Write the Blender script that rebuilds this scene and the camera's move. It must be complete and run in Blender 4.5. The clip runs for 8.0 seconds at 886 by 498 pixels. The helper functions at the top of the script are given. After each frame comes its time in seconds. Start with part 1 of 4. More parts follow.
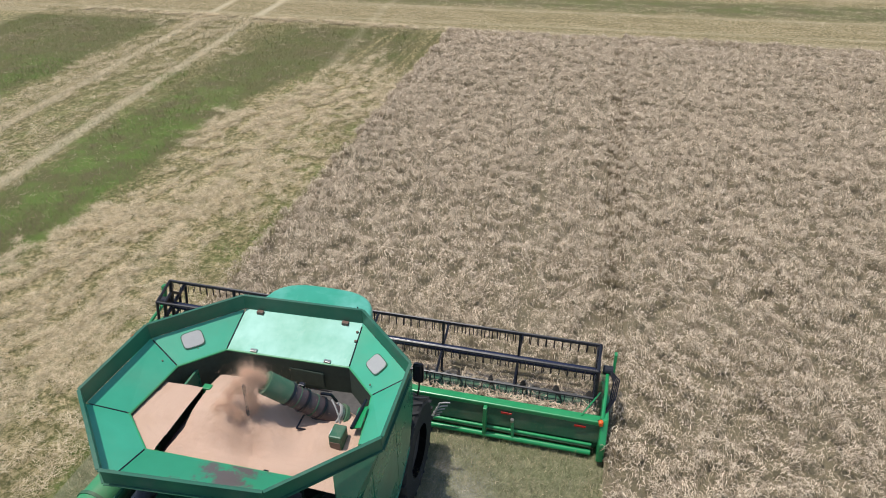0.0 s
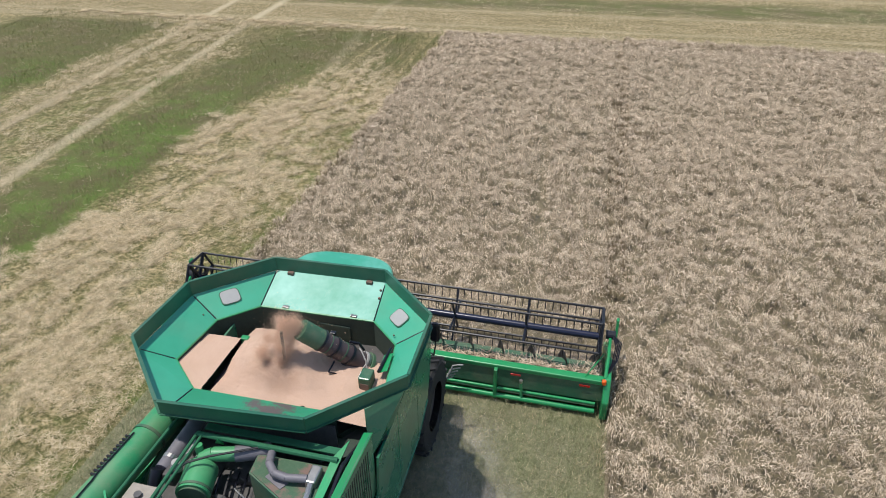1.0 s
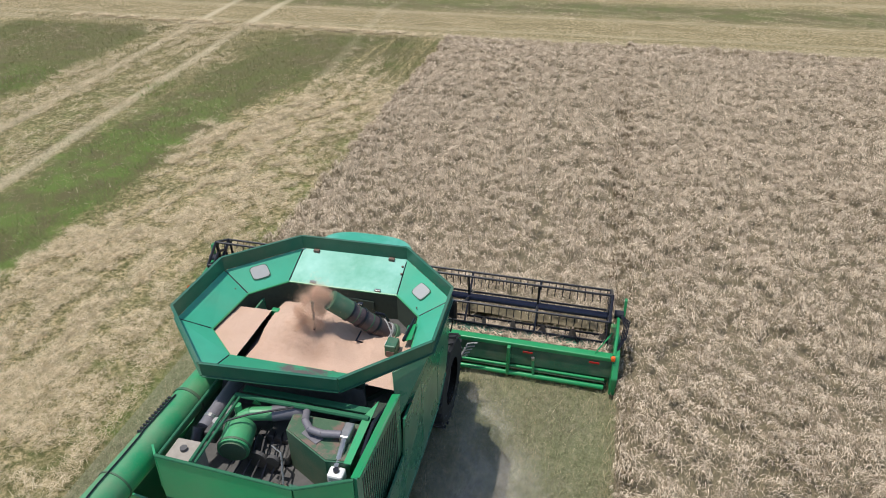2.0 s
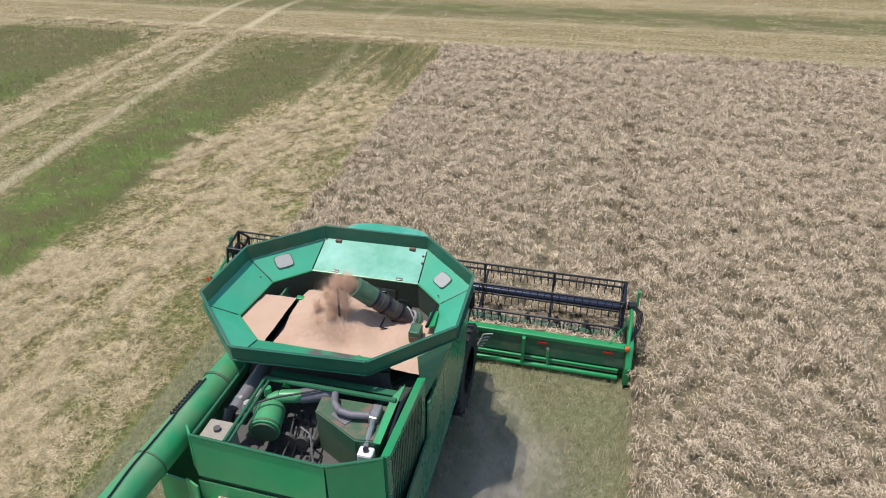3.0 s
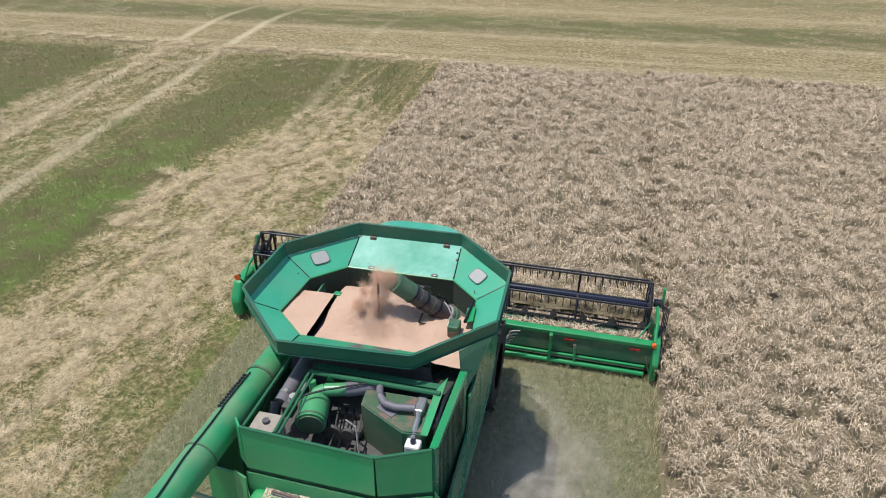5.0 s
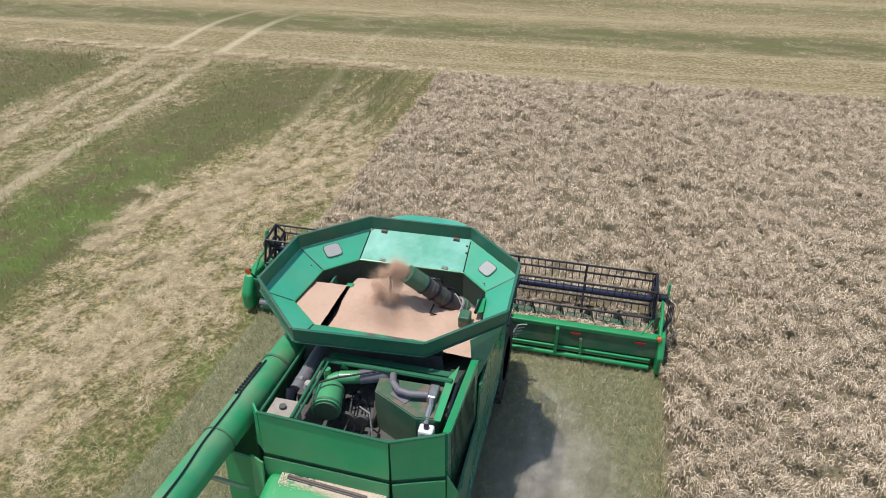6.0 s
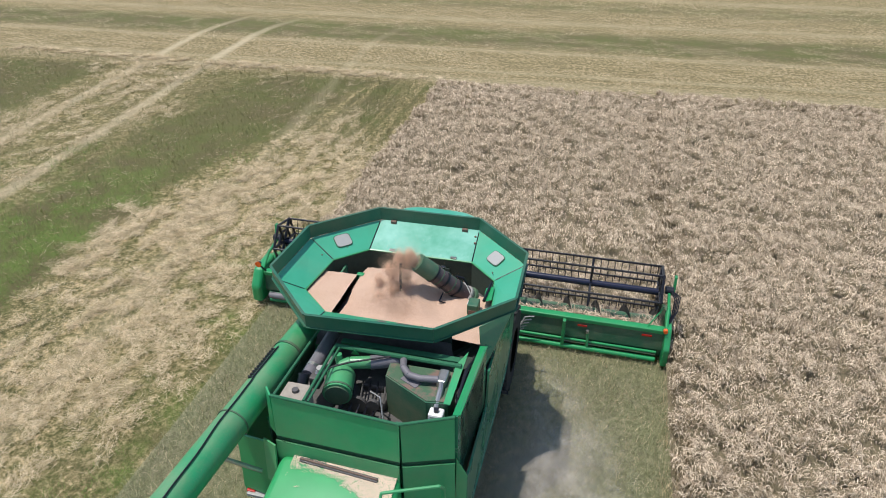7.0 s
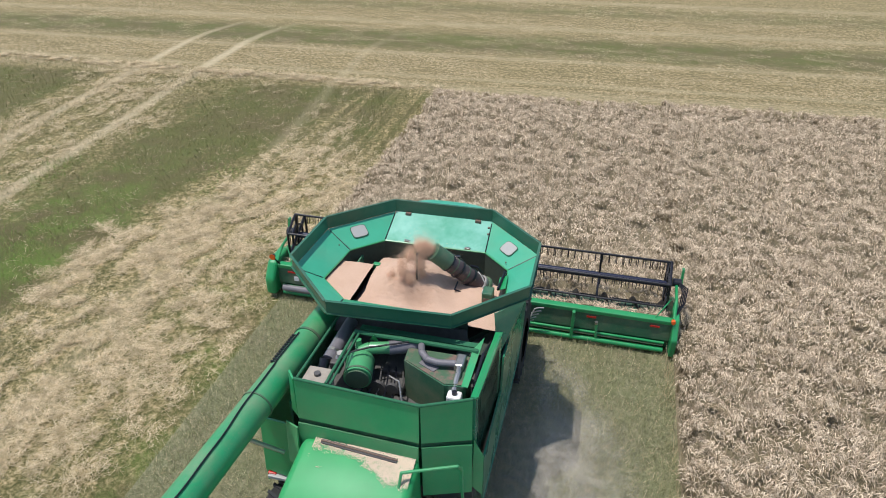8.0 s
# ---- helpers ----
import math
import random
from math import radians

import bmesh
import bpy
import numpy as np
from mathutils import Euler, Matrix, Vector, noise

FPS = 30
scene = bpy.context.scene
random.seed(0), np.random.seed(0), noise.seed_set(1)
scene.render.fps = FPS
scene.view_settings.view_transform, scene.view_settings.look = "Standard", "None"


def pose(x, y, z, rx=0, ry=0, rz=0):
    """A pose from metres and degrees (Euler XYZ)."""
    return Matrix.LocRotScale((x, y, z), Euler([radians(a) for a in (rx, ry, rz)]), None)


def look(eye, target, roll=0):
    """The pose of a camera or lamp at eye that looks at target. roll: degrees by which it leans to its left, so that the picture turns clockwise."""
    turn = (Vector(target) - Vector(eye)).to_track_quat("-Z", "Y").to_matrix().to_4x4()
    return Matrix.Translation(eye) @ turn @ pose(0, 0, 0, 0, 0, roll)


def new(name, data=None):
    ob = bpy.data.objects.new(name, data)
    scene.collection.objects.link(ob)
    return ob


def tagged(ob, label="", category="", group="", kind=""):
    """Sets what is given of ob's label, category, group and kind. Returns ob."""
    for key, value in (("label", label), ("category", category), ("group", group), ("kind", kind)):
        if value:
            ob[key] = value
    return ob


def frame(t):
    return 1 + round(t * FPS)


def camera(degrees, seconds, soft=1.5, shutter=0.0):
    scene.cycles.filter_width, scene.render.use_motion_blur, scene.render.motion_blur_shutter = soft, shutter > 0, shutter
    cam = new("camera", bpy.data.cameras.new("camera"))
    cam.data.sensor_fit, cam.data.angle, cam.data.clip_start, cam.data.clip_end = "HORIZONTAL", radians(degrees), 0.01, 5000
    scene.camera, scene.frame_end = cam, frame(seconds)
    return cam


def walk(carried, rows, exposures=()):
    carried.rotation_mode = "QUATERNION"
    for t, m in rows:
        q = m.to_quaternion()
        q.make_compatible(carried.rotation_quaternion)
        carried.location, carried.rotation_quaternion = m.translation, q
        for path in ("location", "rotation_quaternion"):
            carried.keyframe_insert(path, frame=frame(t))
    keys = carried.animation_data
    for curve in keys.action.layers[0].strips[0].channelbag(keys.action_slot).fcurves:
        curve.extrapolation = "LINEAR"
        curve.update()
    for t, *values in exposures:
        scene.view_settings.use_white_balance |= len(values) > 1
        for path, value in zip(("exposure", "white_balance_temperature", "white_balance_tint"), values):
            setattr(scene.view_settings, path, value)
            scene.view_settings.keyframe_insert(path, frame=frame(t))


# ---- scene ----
cam = camera(68.0, 8.0, soft=1.0)
ROWS = [
    (0.0, 0.001, 0.000, 9.666, -32.89, 0.20, 13.52),
    (0.5, 0.010, 0.209, 9.661, -32.87, 0.24, 13.52),
    (1.0, -0.012, 0.518, 9.651, -32.84, 0.26, 13.56),
    (2.5, -0.274, 1.895, 9.625, -32.75, 0.20, 13.65),
    (3.0, -0.402, 2.534, 9.602, -32.68, 0.17, 13.70),
    (3.5, -0.529, 3.254, 9.603, -32.67, 0.21, 13.73),
    (4.0, -0.701, 3.999, 9.624, -32.63, 0.20, 13.73),
    (4.5, -0.822, 4.680, 9.611, -32.59, 0.24, 13.76),
    (6.0, -0.978, 6.647, 9.607, -32.43, 0.16, 13.99),
    (6.5, -0.983, 7.313, 9.545, -32.34, 0.17, 14.20),
    (7.0, -0.958, 7.950, 9.516, -32.26, 0.30, 14.41),
    (7.5, -1.003, 8.541, 9.524, -32.24, 0.33, 14.49),
    (8.0, -1.070, 9.137, 9.514, -32.21, 0.34, 14.55),
]
walk(cam, [(t, pose(x, y, z, 90 + pitch, roll, yaw)) for t, x, y, z, pitch, roll, yaw in ROWS],
     exposures=[(0.0, -0.14), (1.0, -0.12), (3.0, -0.05), (8.0, -0.05)])

# way of the harvester over the field: seconds, x, y
DRIVE = [
    (0.0, -3.734, 5.488),
    (0.5, -3.739, 6.255),
    (1.0, -3.744, 7.028),
    (2.5, -3.748, 9.331),
    (3.0, -3.745, 10.099),
    (3.5, -3.751, 10.846),
    (4.0, -3.752, 11.633),
    (4.5, -3.750, 12.400),
    (6.0, -3.742, 14.778),
    (6.5, -3.725, 15.557),
    (7.0, -3.714, 16.320),
    (7.5, -3.703, 17.098),
    (8.0, -3.695, 17.869),
]


def along(t):
    """x and y of the harvester at t seconds"""
    ts = [r[0] for r in DRIVE]
    return float(np.interp(t, ts, [r[1] for r in DRIVE])), float(np.interp(t, ts, [r[2] for r in DRIVE]))


# ---- light ----
SUN_TO = Vector((-1.06, -0.18, 3.88)).normalized()
sun_data = bpy.data.lights.new("sun", "SUN")
sun_data.energy, sun_data.angle, sun_data.color = 4.0, radians(0.6), (1.0, 0.96, 0.9)
sun = new("sun", sun_data)
sun.matrix_world = look(SUN_TO * 50, (0, 0, 0))
world = bpy.data.worlds.new("sky")
scene.world = world
world.use_nodes = True
wn = world.node_tree.nodes
sky = wn.new("ShaderNodeTexSky")
sky.sky_type, sky.sun_disc = "NISHITA", False
sky.sun_elevation, sky.sun_rotation = math.asin(SUN_TO.z), math.atan2(SUN_TO.x, SUN_TO.y)
wn["Background"].inputs[1].default_value = 0.17
world.node_tree.links.new(sky.outputs[0], wn["Background"].inputs[0])


# ---- materials ----
class Mat:
    """a node material under construction"""

    def __init__(self, name, rough=0.6, metal=0.0, spec=0.5, coat=0.0):
        self.m = bpy.data.materials.new(name)
        self.m.use_nodes = True
        self.t = self.m.node_tree
        self.b = self.t.nodes["Principled BSDF"]
        self.b.inputs["Roughness"].default_value = rough
        self.b.inputs["Metallic"].default_value = metal
        self.b.inputs["Specular IOR Level"].default_value = spec
        self.b.inputs["Coat Weight"].default_value = coat
        self.b.inputs["Coat Roughness"].default_value = 0.15
        self.coord = self.n("ShaderNodeTexCoord").outputs["Object"]

    def n(self, kind, **props):
        node = self.t.nodes.new(kind)
        for k, v in props.items():
            setattr(node, k, v)
        return node

    def link(self, a, b):
        self.t.links.new(a, b)

    def noise(self, scale, detail=4, rough=0.6, vec=None, stretch=None, distort=0.0):
        v = vec or self.coord
        if stretch:
            mp = self.n("ShaderNodeMapping")
            mp.inputs["Scale"].default_value = stretch
            self.link(v, mp.inputs["Vector"])
            v = mp.outputs[0]
        t = self.n("ShaderNodeTexNoise")
        self.link(v, t.inputs["Vector"])
        t.inputs["Scale"].default_value, t.inputs["Detail"].default_value = scale, detail
        t.inputs["Roughness"].default_value, t.inputs["Distortion"].default_value = rough, distort
        return t.outputs["Fac"]

    def ramp(self, fac, stops):
        r = self.n("ShaderNodeValToRGB")
        el = r.color_ramp.elements
        while len(el) < len(stops):
            el.new(0.5)
        for e, (p, c) in zip(el, stops):
            e.position = p
            e.color = (*c, 1) if isinstance(c, tuple) else (c, c, c, 1)
        self.link(fac, r.inputs[0])
        return r.outputs[0]

    def mix(self, fac, a, b, mode="MIX"):
        m = self.n("ShaderNodeMix", data_type="RGBA", blend_type=mode)
        for sock, v in ((m.inputs[0], fac), (m.inputs[6], a), (m.inputs[7], b)):
            if isinstance(v, (int, float)):
                sock.default_value = v
            elif isinstance(v, tuple):
                sock.default_value = (*v, 1)
            else:
                self.link(v, sock)
        return m.outputs[2]

    def math(self, op, a, b=0.0, clamp=False):
        m = self.n("ShaderNodeMath", operation=op, use_clamp=clamp)
        for sock, v in zip(m.inputs, (a, b)):
            if isinstance(v, (int, float)):
                sock.default_value = v
            else:
                self.link(v, sock)
        return m.outputs[0]

    def color(self, c):
        if isinstance(c, tuple):
            self.b.inputs["Base Color"].default_value = (*c, 1)
        else:
            self.link(c, self.b.inputs["Base Color"])
        return self

    def bump(self, fac, strength=0.3, dist=0.01):
        b = self.n("ShaderNodeBump")
        b.inputs["Strength"].default_value, b.inputs["Distance"].default_value = strength, dist
        self.link(fac, b.inputs["Height"])
        self.link(b.outputs[0], self.b.inputs["Normal"])
        return self


def paint(name, base, dust=0.35, rough=0.32, coat=0.12):
    """enamel on sheet metal with field dust and faint scuffs"""
    m = Mat(name, rough, 0.0, 0.5, coat)
    dustc = (0.30, 0.24, 0.17)
    big = m.ramp(m.noise(1.3, 5, 0.62), [(0.42, 0.0), (0.75, dust)])
    fine = m.ramp(m.noise(38, 3, 0.7), [(0.55, 0.0), (0.8, dust * 0.5)])
    tone = m.mix(m.noise(2.2, 3), tuple(c * 0.85 for c in base), tuple(min(1, c * 1.18) for c in base))
    c = m.mix(big, tone, dustc)
    c = m.mix(fine, c, dustc)
    m.color(c)
    m.link(m.math("ADD", m.math("MULTIPLY", big, 0.6), rough), m.b.inputs["Roughness"])
    m.bump(m.noise(1.7, 2), 0.10, 0.05)
    return m.m


def plain(name, base, rough=0.6, metal=0.0, vary=0.25, scale=14, bump=0.15):
    m = Mat(name, rough, metal)
    n = m.noise(scale, 5, 0.65)
    m.color(m.mix(n, tuple(c * (1 - vary) for c in base), tuple(min(1, c * (1 + vary)) for c in base)))
    m.bump(n, bump, 0.01)
    return m.m


GREEN = paint("green enamel", (0.038, 0.32, 0.125), 0.26)
GREEN_MATT = plain("matt green enamel", (0.02, 0.13, 0.06), 0.85, 0.0, 0.3)
GREEN_CLEAN = paint("bright green enamel", (0.013, 0.26, 0.085), 0.10, 0.3)
GREEN_TANK = paint("tank panel enamel", (0.048, 0.36, 0.215), 0.15, 0.34)
def worn_tank():
    """tank enamel rubbed down to purple brown where the grain slides"""
    m = Mat("rubbed tank enamel", 0.42, 0, 0.5, 0.1)
    sep = m.n("ShaderNodeSeparateXYZ")
    m.link(m.coord, sep.inputs[0])
    d = m.math("ABSOLUTE", m.math("SUBTRACT", sep.outputs[0], 0.2))
    rub = m.math("SUBTRACT", m.math("ADD", m.noise(3.5, 5, 0.7), 0.12), m.math("MULTIPLY", d, 0.5))
    c = m.mix(m.noise(2.2, 3), (0.02, 0.22, 0.11), (0.03, 0.30, 0.16))
    c = m.mix(m.ramp(rub, [(0.46, 0.0), (0.56, 0.85)]), c, (0.13, 0.07, 0.085))
    m.color(c).bump(m.noise(1.7, 2), 0.1, 0.05)
    return m.m


TANK_WORN = worn_tank()
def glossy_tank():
    """clean tank enamel with a soft sheen; mottled sky reflection is mixed into the colour"""
    m = Mat("tank enamel with painted sheen", 0.46, 0, 0.5, 0.25)
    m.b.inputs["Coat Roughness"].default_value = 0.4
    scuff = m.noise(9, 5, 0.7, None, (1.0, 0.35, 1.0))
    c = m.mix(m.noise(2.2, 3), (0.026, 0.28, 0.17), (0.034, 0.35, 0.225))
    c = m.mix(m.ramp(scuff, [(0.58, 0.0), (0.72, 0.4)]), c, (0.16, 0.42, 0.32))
    # pale cyan patches paint the reflected sky onto the enamel
    painted_sheen = m.ramp(m.noise(1.1, 5, 0.6), [(0.40, 0.0), (0.66, 0.5)])
    c = m.mix(painted_sheen, c, (0.30, 0.62, 0.54))
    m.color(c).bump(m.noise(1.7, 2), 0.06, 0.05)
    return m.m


TANK_GLOSS = glossy_tank()
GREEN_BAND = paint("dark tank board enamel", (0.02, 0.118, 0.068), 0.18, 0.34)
# shade of the deep bin is put into this dark base colour
BIN = plain("bin steel dark with pit shade", (0.035, 0.055, 0.04), 0.8, 0.0, 0.4)
GREEN_DUSTY = paint("dusty green enamel", (0.022, 0.11, 0.055), 0.5, 0.55)
HOOD = paint("straw hood enamel", (0.014, 0.30, 0.095), 0.08, 0.5, 0.0)
BLACK = plain("black enamel", (0.007, 0.0075, 0.013), 0.38)
BLUEBLACK = plain("blue black enamel", (0.014, 0.017, 0.04), 0.25, 0.0, 0.3)
RUBBER = plain("rubber", (0.02, 0.02, 0.019), 0.85, 0.0, 0.4)
LUG = plain("rubber lug", (0.03, 0.03, 0.031), 0.9, 0.0, 0.5, 20)
STEEL = plain("worn steel", (0.42, 0.41, 0.39), 0.4, 0.9)
GREYPIPE = plain("grey hose", (0.16, 0.15, 0.165), 0.55)
# darker than the other sheets: shade of the flanks is in this green
GREEN_SIDE = paint("dusty shaded side enamel", (0.026, 0.18, 0.098), 0.35, 0.24)
DARK = plain("oily dark metal", (0.08, 0.075, 0.072), 0.6, 0.0, 0.5)
RUST = plain("scuffed brown metal", (0.16, 0.10, 0.075), 0.65, 0.0, 0.5, 9)
SPOUT = plain("purple brown worn tube", (0.075, 0.05, 0.052), 0.5, 0.0, 0.5, 7)
RED = plain("red reflector", (0.45, 0.02, 0.015), 0.25)
ORANGE = plain("orange lens", (0.8, 0.13, 0.02), 0.25)
WHITE = plain("white plastic", (0.75, 0.75, 0.74), 0.4)
LENS = plain("milky window plastic", (0.35, 0.35, 0.335), 0.45, 0.0, 0.1)
LENS_DUSTY = plain("dusty grey sheet", (0.33, 0.29, 0.24), 0.8, 0.0, 0.3)
GLASS = plain("dark cab glass", (0.02, 0.025, 0.03), 0.08)


def grain_material():
    m = Mat("wheat grain", 0.75, 0, 0.3)
    fine = m.noise(160, 3, 0.7)
    big = m.noise(3.0, 4, 0.6)
    c = m.mix(m.ramp(fine, [(0.3, 0.0), (0.7, 1.0)]), (0.44, 0.285, 0.20), (0.67, 0.47, 0.355))
    c = m.mix(m.ramp(big, [(0.45, 0.0), (0.75, 0.35)]), c, (0.44, 0.28, 0.18))
    m.color(c).bump(fine, 0.5, 0.008)
    return m.m


GRAIN = grain_material()
FALLING = plain("falling wheat", (0.80, 0.50, 0.345), 0.85, 0.0, 0.35, 90)
TUBE_GREEN = paint("dusty tube enamel", (0.02, 0.26, 0.10), 0.5, 0.42)
# pale blue-grey base colour stands for the reflection in the pane
SIGHT = plain("sight glass with painted reflection", (0.27, 0.28, 0.35), 0.3)
HOSE_PALE = plain("pale dusty hose", (0.36, 0.35, 0.33), 0.6)
CHAFF_SHADOW = plain("brown chaff and stream shadow", (0.40, 0.26, 0.18), 0.9, 0.0, 0.5, 60)


def rusty_cover():
    """dusty green sheet with rust showing through in patches"""
    m = Mat("rusty green sheet", 0.75, 0, 0.3)
    c = m.mix(m.noise(30, 4, 0.7), (0.04, 0.10, 0.055), (0.09, 0.15, 0.09))
    c = m.mix(m.ramp(m.noise(3.2, 6, 0.7), [(0.45, 0.0), (0.56, 0.9)]), c, (0.20, 0.125, 0.105))
    m.color(c)
    return m.m


RUSTY_COVER = rusty_cover()


def dust_material():
    """thin drifting dust: wisps that fade out towards the rim of their sheet"""
    m = Mat("airborne dust", 1.0, 0, 0.0)
    m.color((0.55, 0.50, 0.43))
    uv = m.n("ShaderNodeUVMap").outputs[0]
    sep = m.n("ShaderNodeSeparateXYZ")
    m.link(uv, sep.inputs[0])
    rim = m.ramp(sep.outputs[0], [(0.0, 1.0), (0.35, 0.7), (0.7, 0.22), (1.0, 0.0)])
    wisp = m.ramp(m.noise(1.3, 6, 0.62, None, None, 1.2), [(0.36, 0.15), (0.66, 1.0)])
    m.link(m.math("MULTIPLY", m.math("MULTIPLY", rim, wisp), 0.46), m.b.inputs["Alpha"])
    return m.m


DUST = dust_material()
PALE_GRAIN = plain("dry chaff", (0.66, 0.53, 0.40), 0.8, 0.0, 0.2, 90)


def blade_material(name, dark, light, rough=0.7, knee=0.4, tuft=0.0):
    """thin plant parts that differ one from the other; tuft sets how strongly gap shade is coloured in"""
    m = Mat(name, rough, 0, 0.25)
    rnd = m.n("ShaderNodeNewGeometry").outputs["Random Per Island"]
    wide = m.noise(0.35, 4, 0.6)
    c = m.mix(m.ramp(rnd, [(0.0, 0.0), (0.4, knee), (1.0, 1.0)]), dark, light)
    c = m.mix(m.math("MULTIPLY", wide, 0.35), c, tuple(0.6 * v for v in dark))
    # dark patches paint the shade of gaps between tufts into the colour
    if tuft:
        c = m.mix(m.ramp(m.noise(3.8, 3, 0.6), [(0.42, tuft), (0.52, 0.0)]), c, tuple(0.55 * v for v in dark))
    m.color(c)
    return m.m


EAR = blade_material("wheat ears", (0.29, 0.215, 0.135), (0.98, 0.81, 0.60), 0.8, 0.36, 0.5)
STALK = blade_material("wheat stalks", (0.22, 0.168, 0.10), (0.46, 0.37, 0.24))
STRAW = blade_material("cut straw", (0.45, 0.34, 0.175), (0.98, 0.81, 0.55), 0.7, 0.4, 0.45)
GRASS = blade_material("weeds and grass", (0.115, 0.115, 0.04), (0.29, 0.265, 0.11))
LUSH = blade_material("young weeds", (0.10, 0.18, 0.028), (0.26, 0.36, 0.09))
FRESH = blade_material("cut green stems", (0.18, 0.20, 0.092), (0.44, 0.43, 0.235))
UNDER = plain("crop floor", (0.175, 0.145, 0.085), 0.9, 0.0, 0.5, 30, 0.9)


def field_material():
    """stubble in passes along y west of the standing crop, and along x on the headland"""
    m = Mat("stubble field", 0.9, 0, 0.2)
    sep = m.n("ShaderNodeSeparateXYZ")
    m.link(m.coord, sep.inputs[0])
    x, y = sep.outputs[0], sep.outputs[1]
    wob = m.math("MULTIPLY", m.math("SUBTRACT", m.noise(0.33, 5, 0.62), 0.5), 2.6)
    wob2 = m.math("MULTIPLY", m.math("SUBTRACT", m.noise(1.7, 4, 0.6), 0.5), 0.9)
    xs = m.math("ADD", m.math("ADD", x, wob), wob2)
    ys = m.math("SUBTRACT", m.math("ADD", m.math("ADD", y, wob2), m.math("MULTIPLY", wob, 0.5)), m.math("MULTIPLY", x, 0.045))
    lo, hi = -46.0, 2.0

    def ux(v):
        return (v - lo) / (hi - lo)

    # how green the passes are, from west to east
    xe = m.math("SUBTRACT", xs, m.math("MULTIPLY", m.math("MAXIMUM", m.math("SUBTRACT", y, 23.0), 0.0), m.math("MULTIPLY", m.math("MULTIPLY", m.math("ADD", x, 18.0), 0.3, True), 0.24)))
    gx = m.ramp(m.math("DIVIDE", m.math("SUBTRACT", xe, lo), hi - lo), [
        (ux(-45), 0.35), (ux(-36), 0.1), (ux(-34), 0.8), (ux(-25.2), 0.85), (ux(-24.3), 0.38), (ux(-20.0), 0.44), (ux(-18.3), 0.5),
        (ux(-17.2), 0.95), (ux(-14.8), 0.95), (ux(-14.0), 0.2), (ux(-11.0), 0.26), (ux(-9.2), 0.42), (ux(-8.3), 0.55), (ux(-7.4), 0.6)])
    # the passes end at the headland; there the bands lie across
    gy = m.ramp(m.math("DIVIDE", m.math("SUBTRACT", ys, 34.0), 50.0), [
        (0.0, 0.1), (0.05, 0.08), (0.16, 0.12), (0.19, 0.78), (0.235, 0.85), (0.27, 0.2), (0.33, 0.15), (0.38, 0.6), (0.44, 0.25), (0.55, 0.25), (0.7, 0.5), (1.0, 0.3)])
    head = m.math("MULTIPLY", m.math("SUBTRACT", ys, 36.0), 1.2, True)
    corner = m.math("MULTIPLY", m.math("MULTIPLY", m.math("SUBTRACT", ys, 24.5), 0.15, True), m.math("MULTIPLY", m.math("ADD", xs, 17.5), 0.6, True))
    # straw lines of single rows show through the green towards the headland
    lines = m.ramp(m.noise(1.0, 4, 0.65, None, (1.5, 0.07, 1.0)), [(0.44, 1.0), (0.58, 0.35)])
    g = m.math("MAXIMUM", gx, m.math("MULTIPLY", m.math("MULTIPLY", corner, 0.9), lines))
    g = m.mix(head, g, gy)
    clump = m.noise(2.4, 5, 0.7)
    fine = m.noise(19, 5, 0.75)
    gf = m.math("ADD", g, m.math("MULTIPLY", m.math("SUBTRACT", clump, 0.5), 1.1))
    gf = m.math("ADD", gf, m.math("MULTIPLY", m.math("SUBTRACT", fine, 0.5), 0.7))
    gf = m.ramp(gf, [(0.25, 0.0), (0.8, 1.0)])
    mid = m.noise(4.5, 8, 0.78, None, None, 0.6)
    hair = m.noise(60, 5, 0.8, None, (1.0, 0.55, 1.0), 1.2)
    rows = m.noise(5.0, 6, 0.72, None, (0.2, 1.3, 1.0), 0.4)
    mid = m.mix(head, mid, rows)
    blend = m.math("ADD", m.math("MULTIPLY", m.math("ADD", fine, hair), 0.39), m.math("MULTIPLY", mid, 0.22))
    streak = m.noise(1.1, 6, 0.72, None, (1.5, 0.5, 1.0), 0.5)
    blend = m.math("ADD", blend, m.math("MULTIPLY", m.math("SUBTRACT", m.mix(head, streak, m.noise(2.6, 7, 0.75, None, (0.12, 1.4, 1.0), 0.4)), 0.5), 0.2))
    grit = m.math("MULTIPLY", m.math("SUBTRACT", m.noise(6.5, 4, 0.72), 0.5), m.math("ADD", m.math("MULTIPLY", head, 0.25), 0.5))
    blend = m.math("ADD", blend, grit)
    straw = m.ramp(blend, [(0.42, (0.10, 0.10, 0.036)), (0.5, (0.24, 0.205, 0.088)), (0.59, (0.70, 0.53, 0.30))])
    straw = m.mix(m.math("MULTIPLY", head, 0.4), straw, m.ramp(fine, [(0.4, (0.15, 0.12, 0.06)), (0.6, (0.36, 0.27, 0.155))]))
    green = m.mix(m.ramp(m.noise(0.5, 3), [(0.4, 0.0), (0.62, 1.0)]), (0.135, 0.117, 0.053), (0.118, 0.13, 0.04))
    lush = m.math("MULTIPLY", m.math("SUBTRACT", 30.0, y), 0.12, True)
    green = m.mix(m.math("MULTIPLY", lush, m.ramp(m.noise(0.8, 3), [(0.42, 0.0), (0.62, 0.8)])), green, (0.125, 0.225, 0.035))
    green = m.mix(m.ramp(m.noise(26, 4, 0.7), [(0.38, 0.0), (0.7, 0.4)]), green, (0.26, 0.22, 0.11))
    c = m.mix(gf, straw, green)
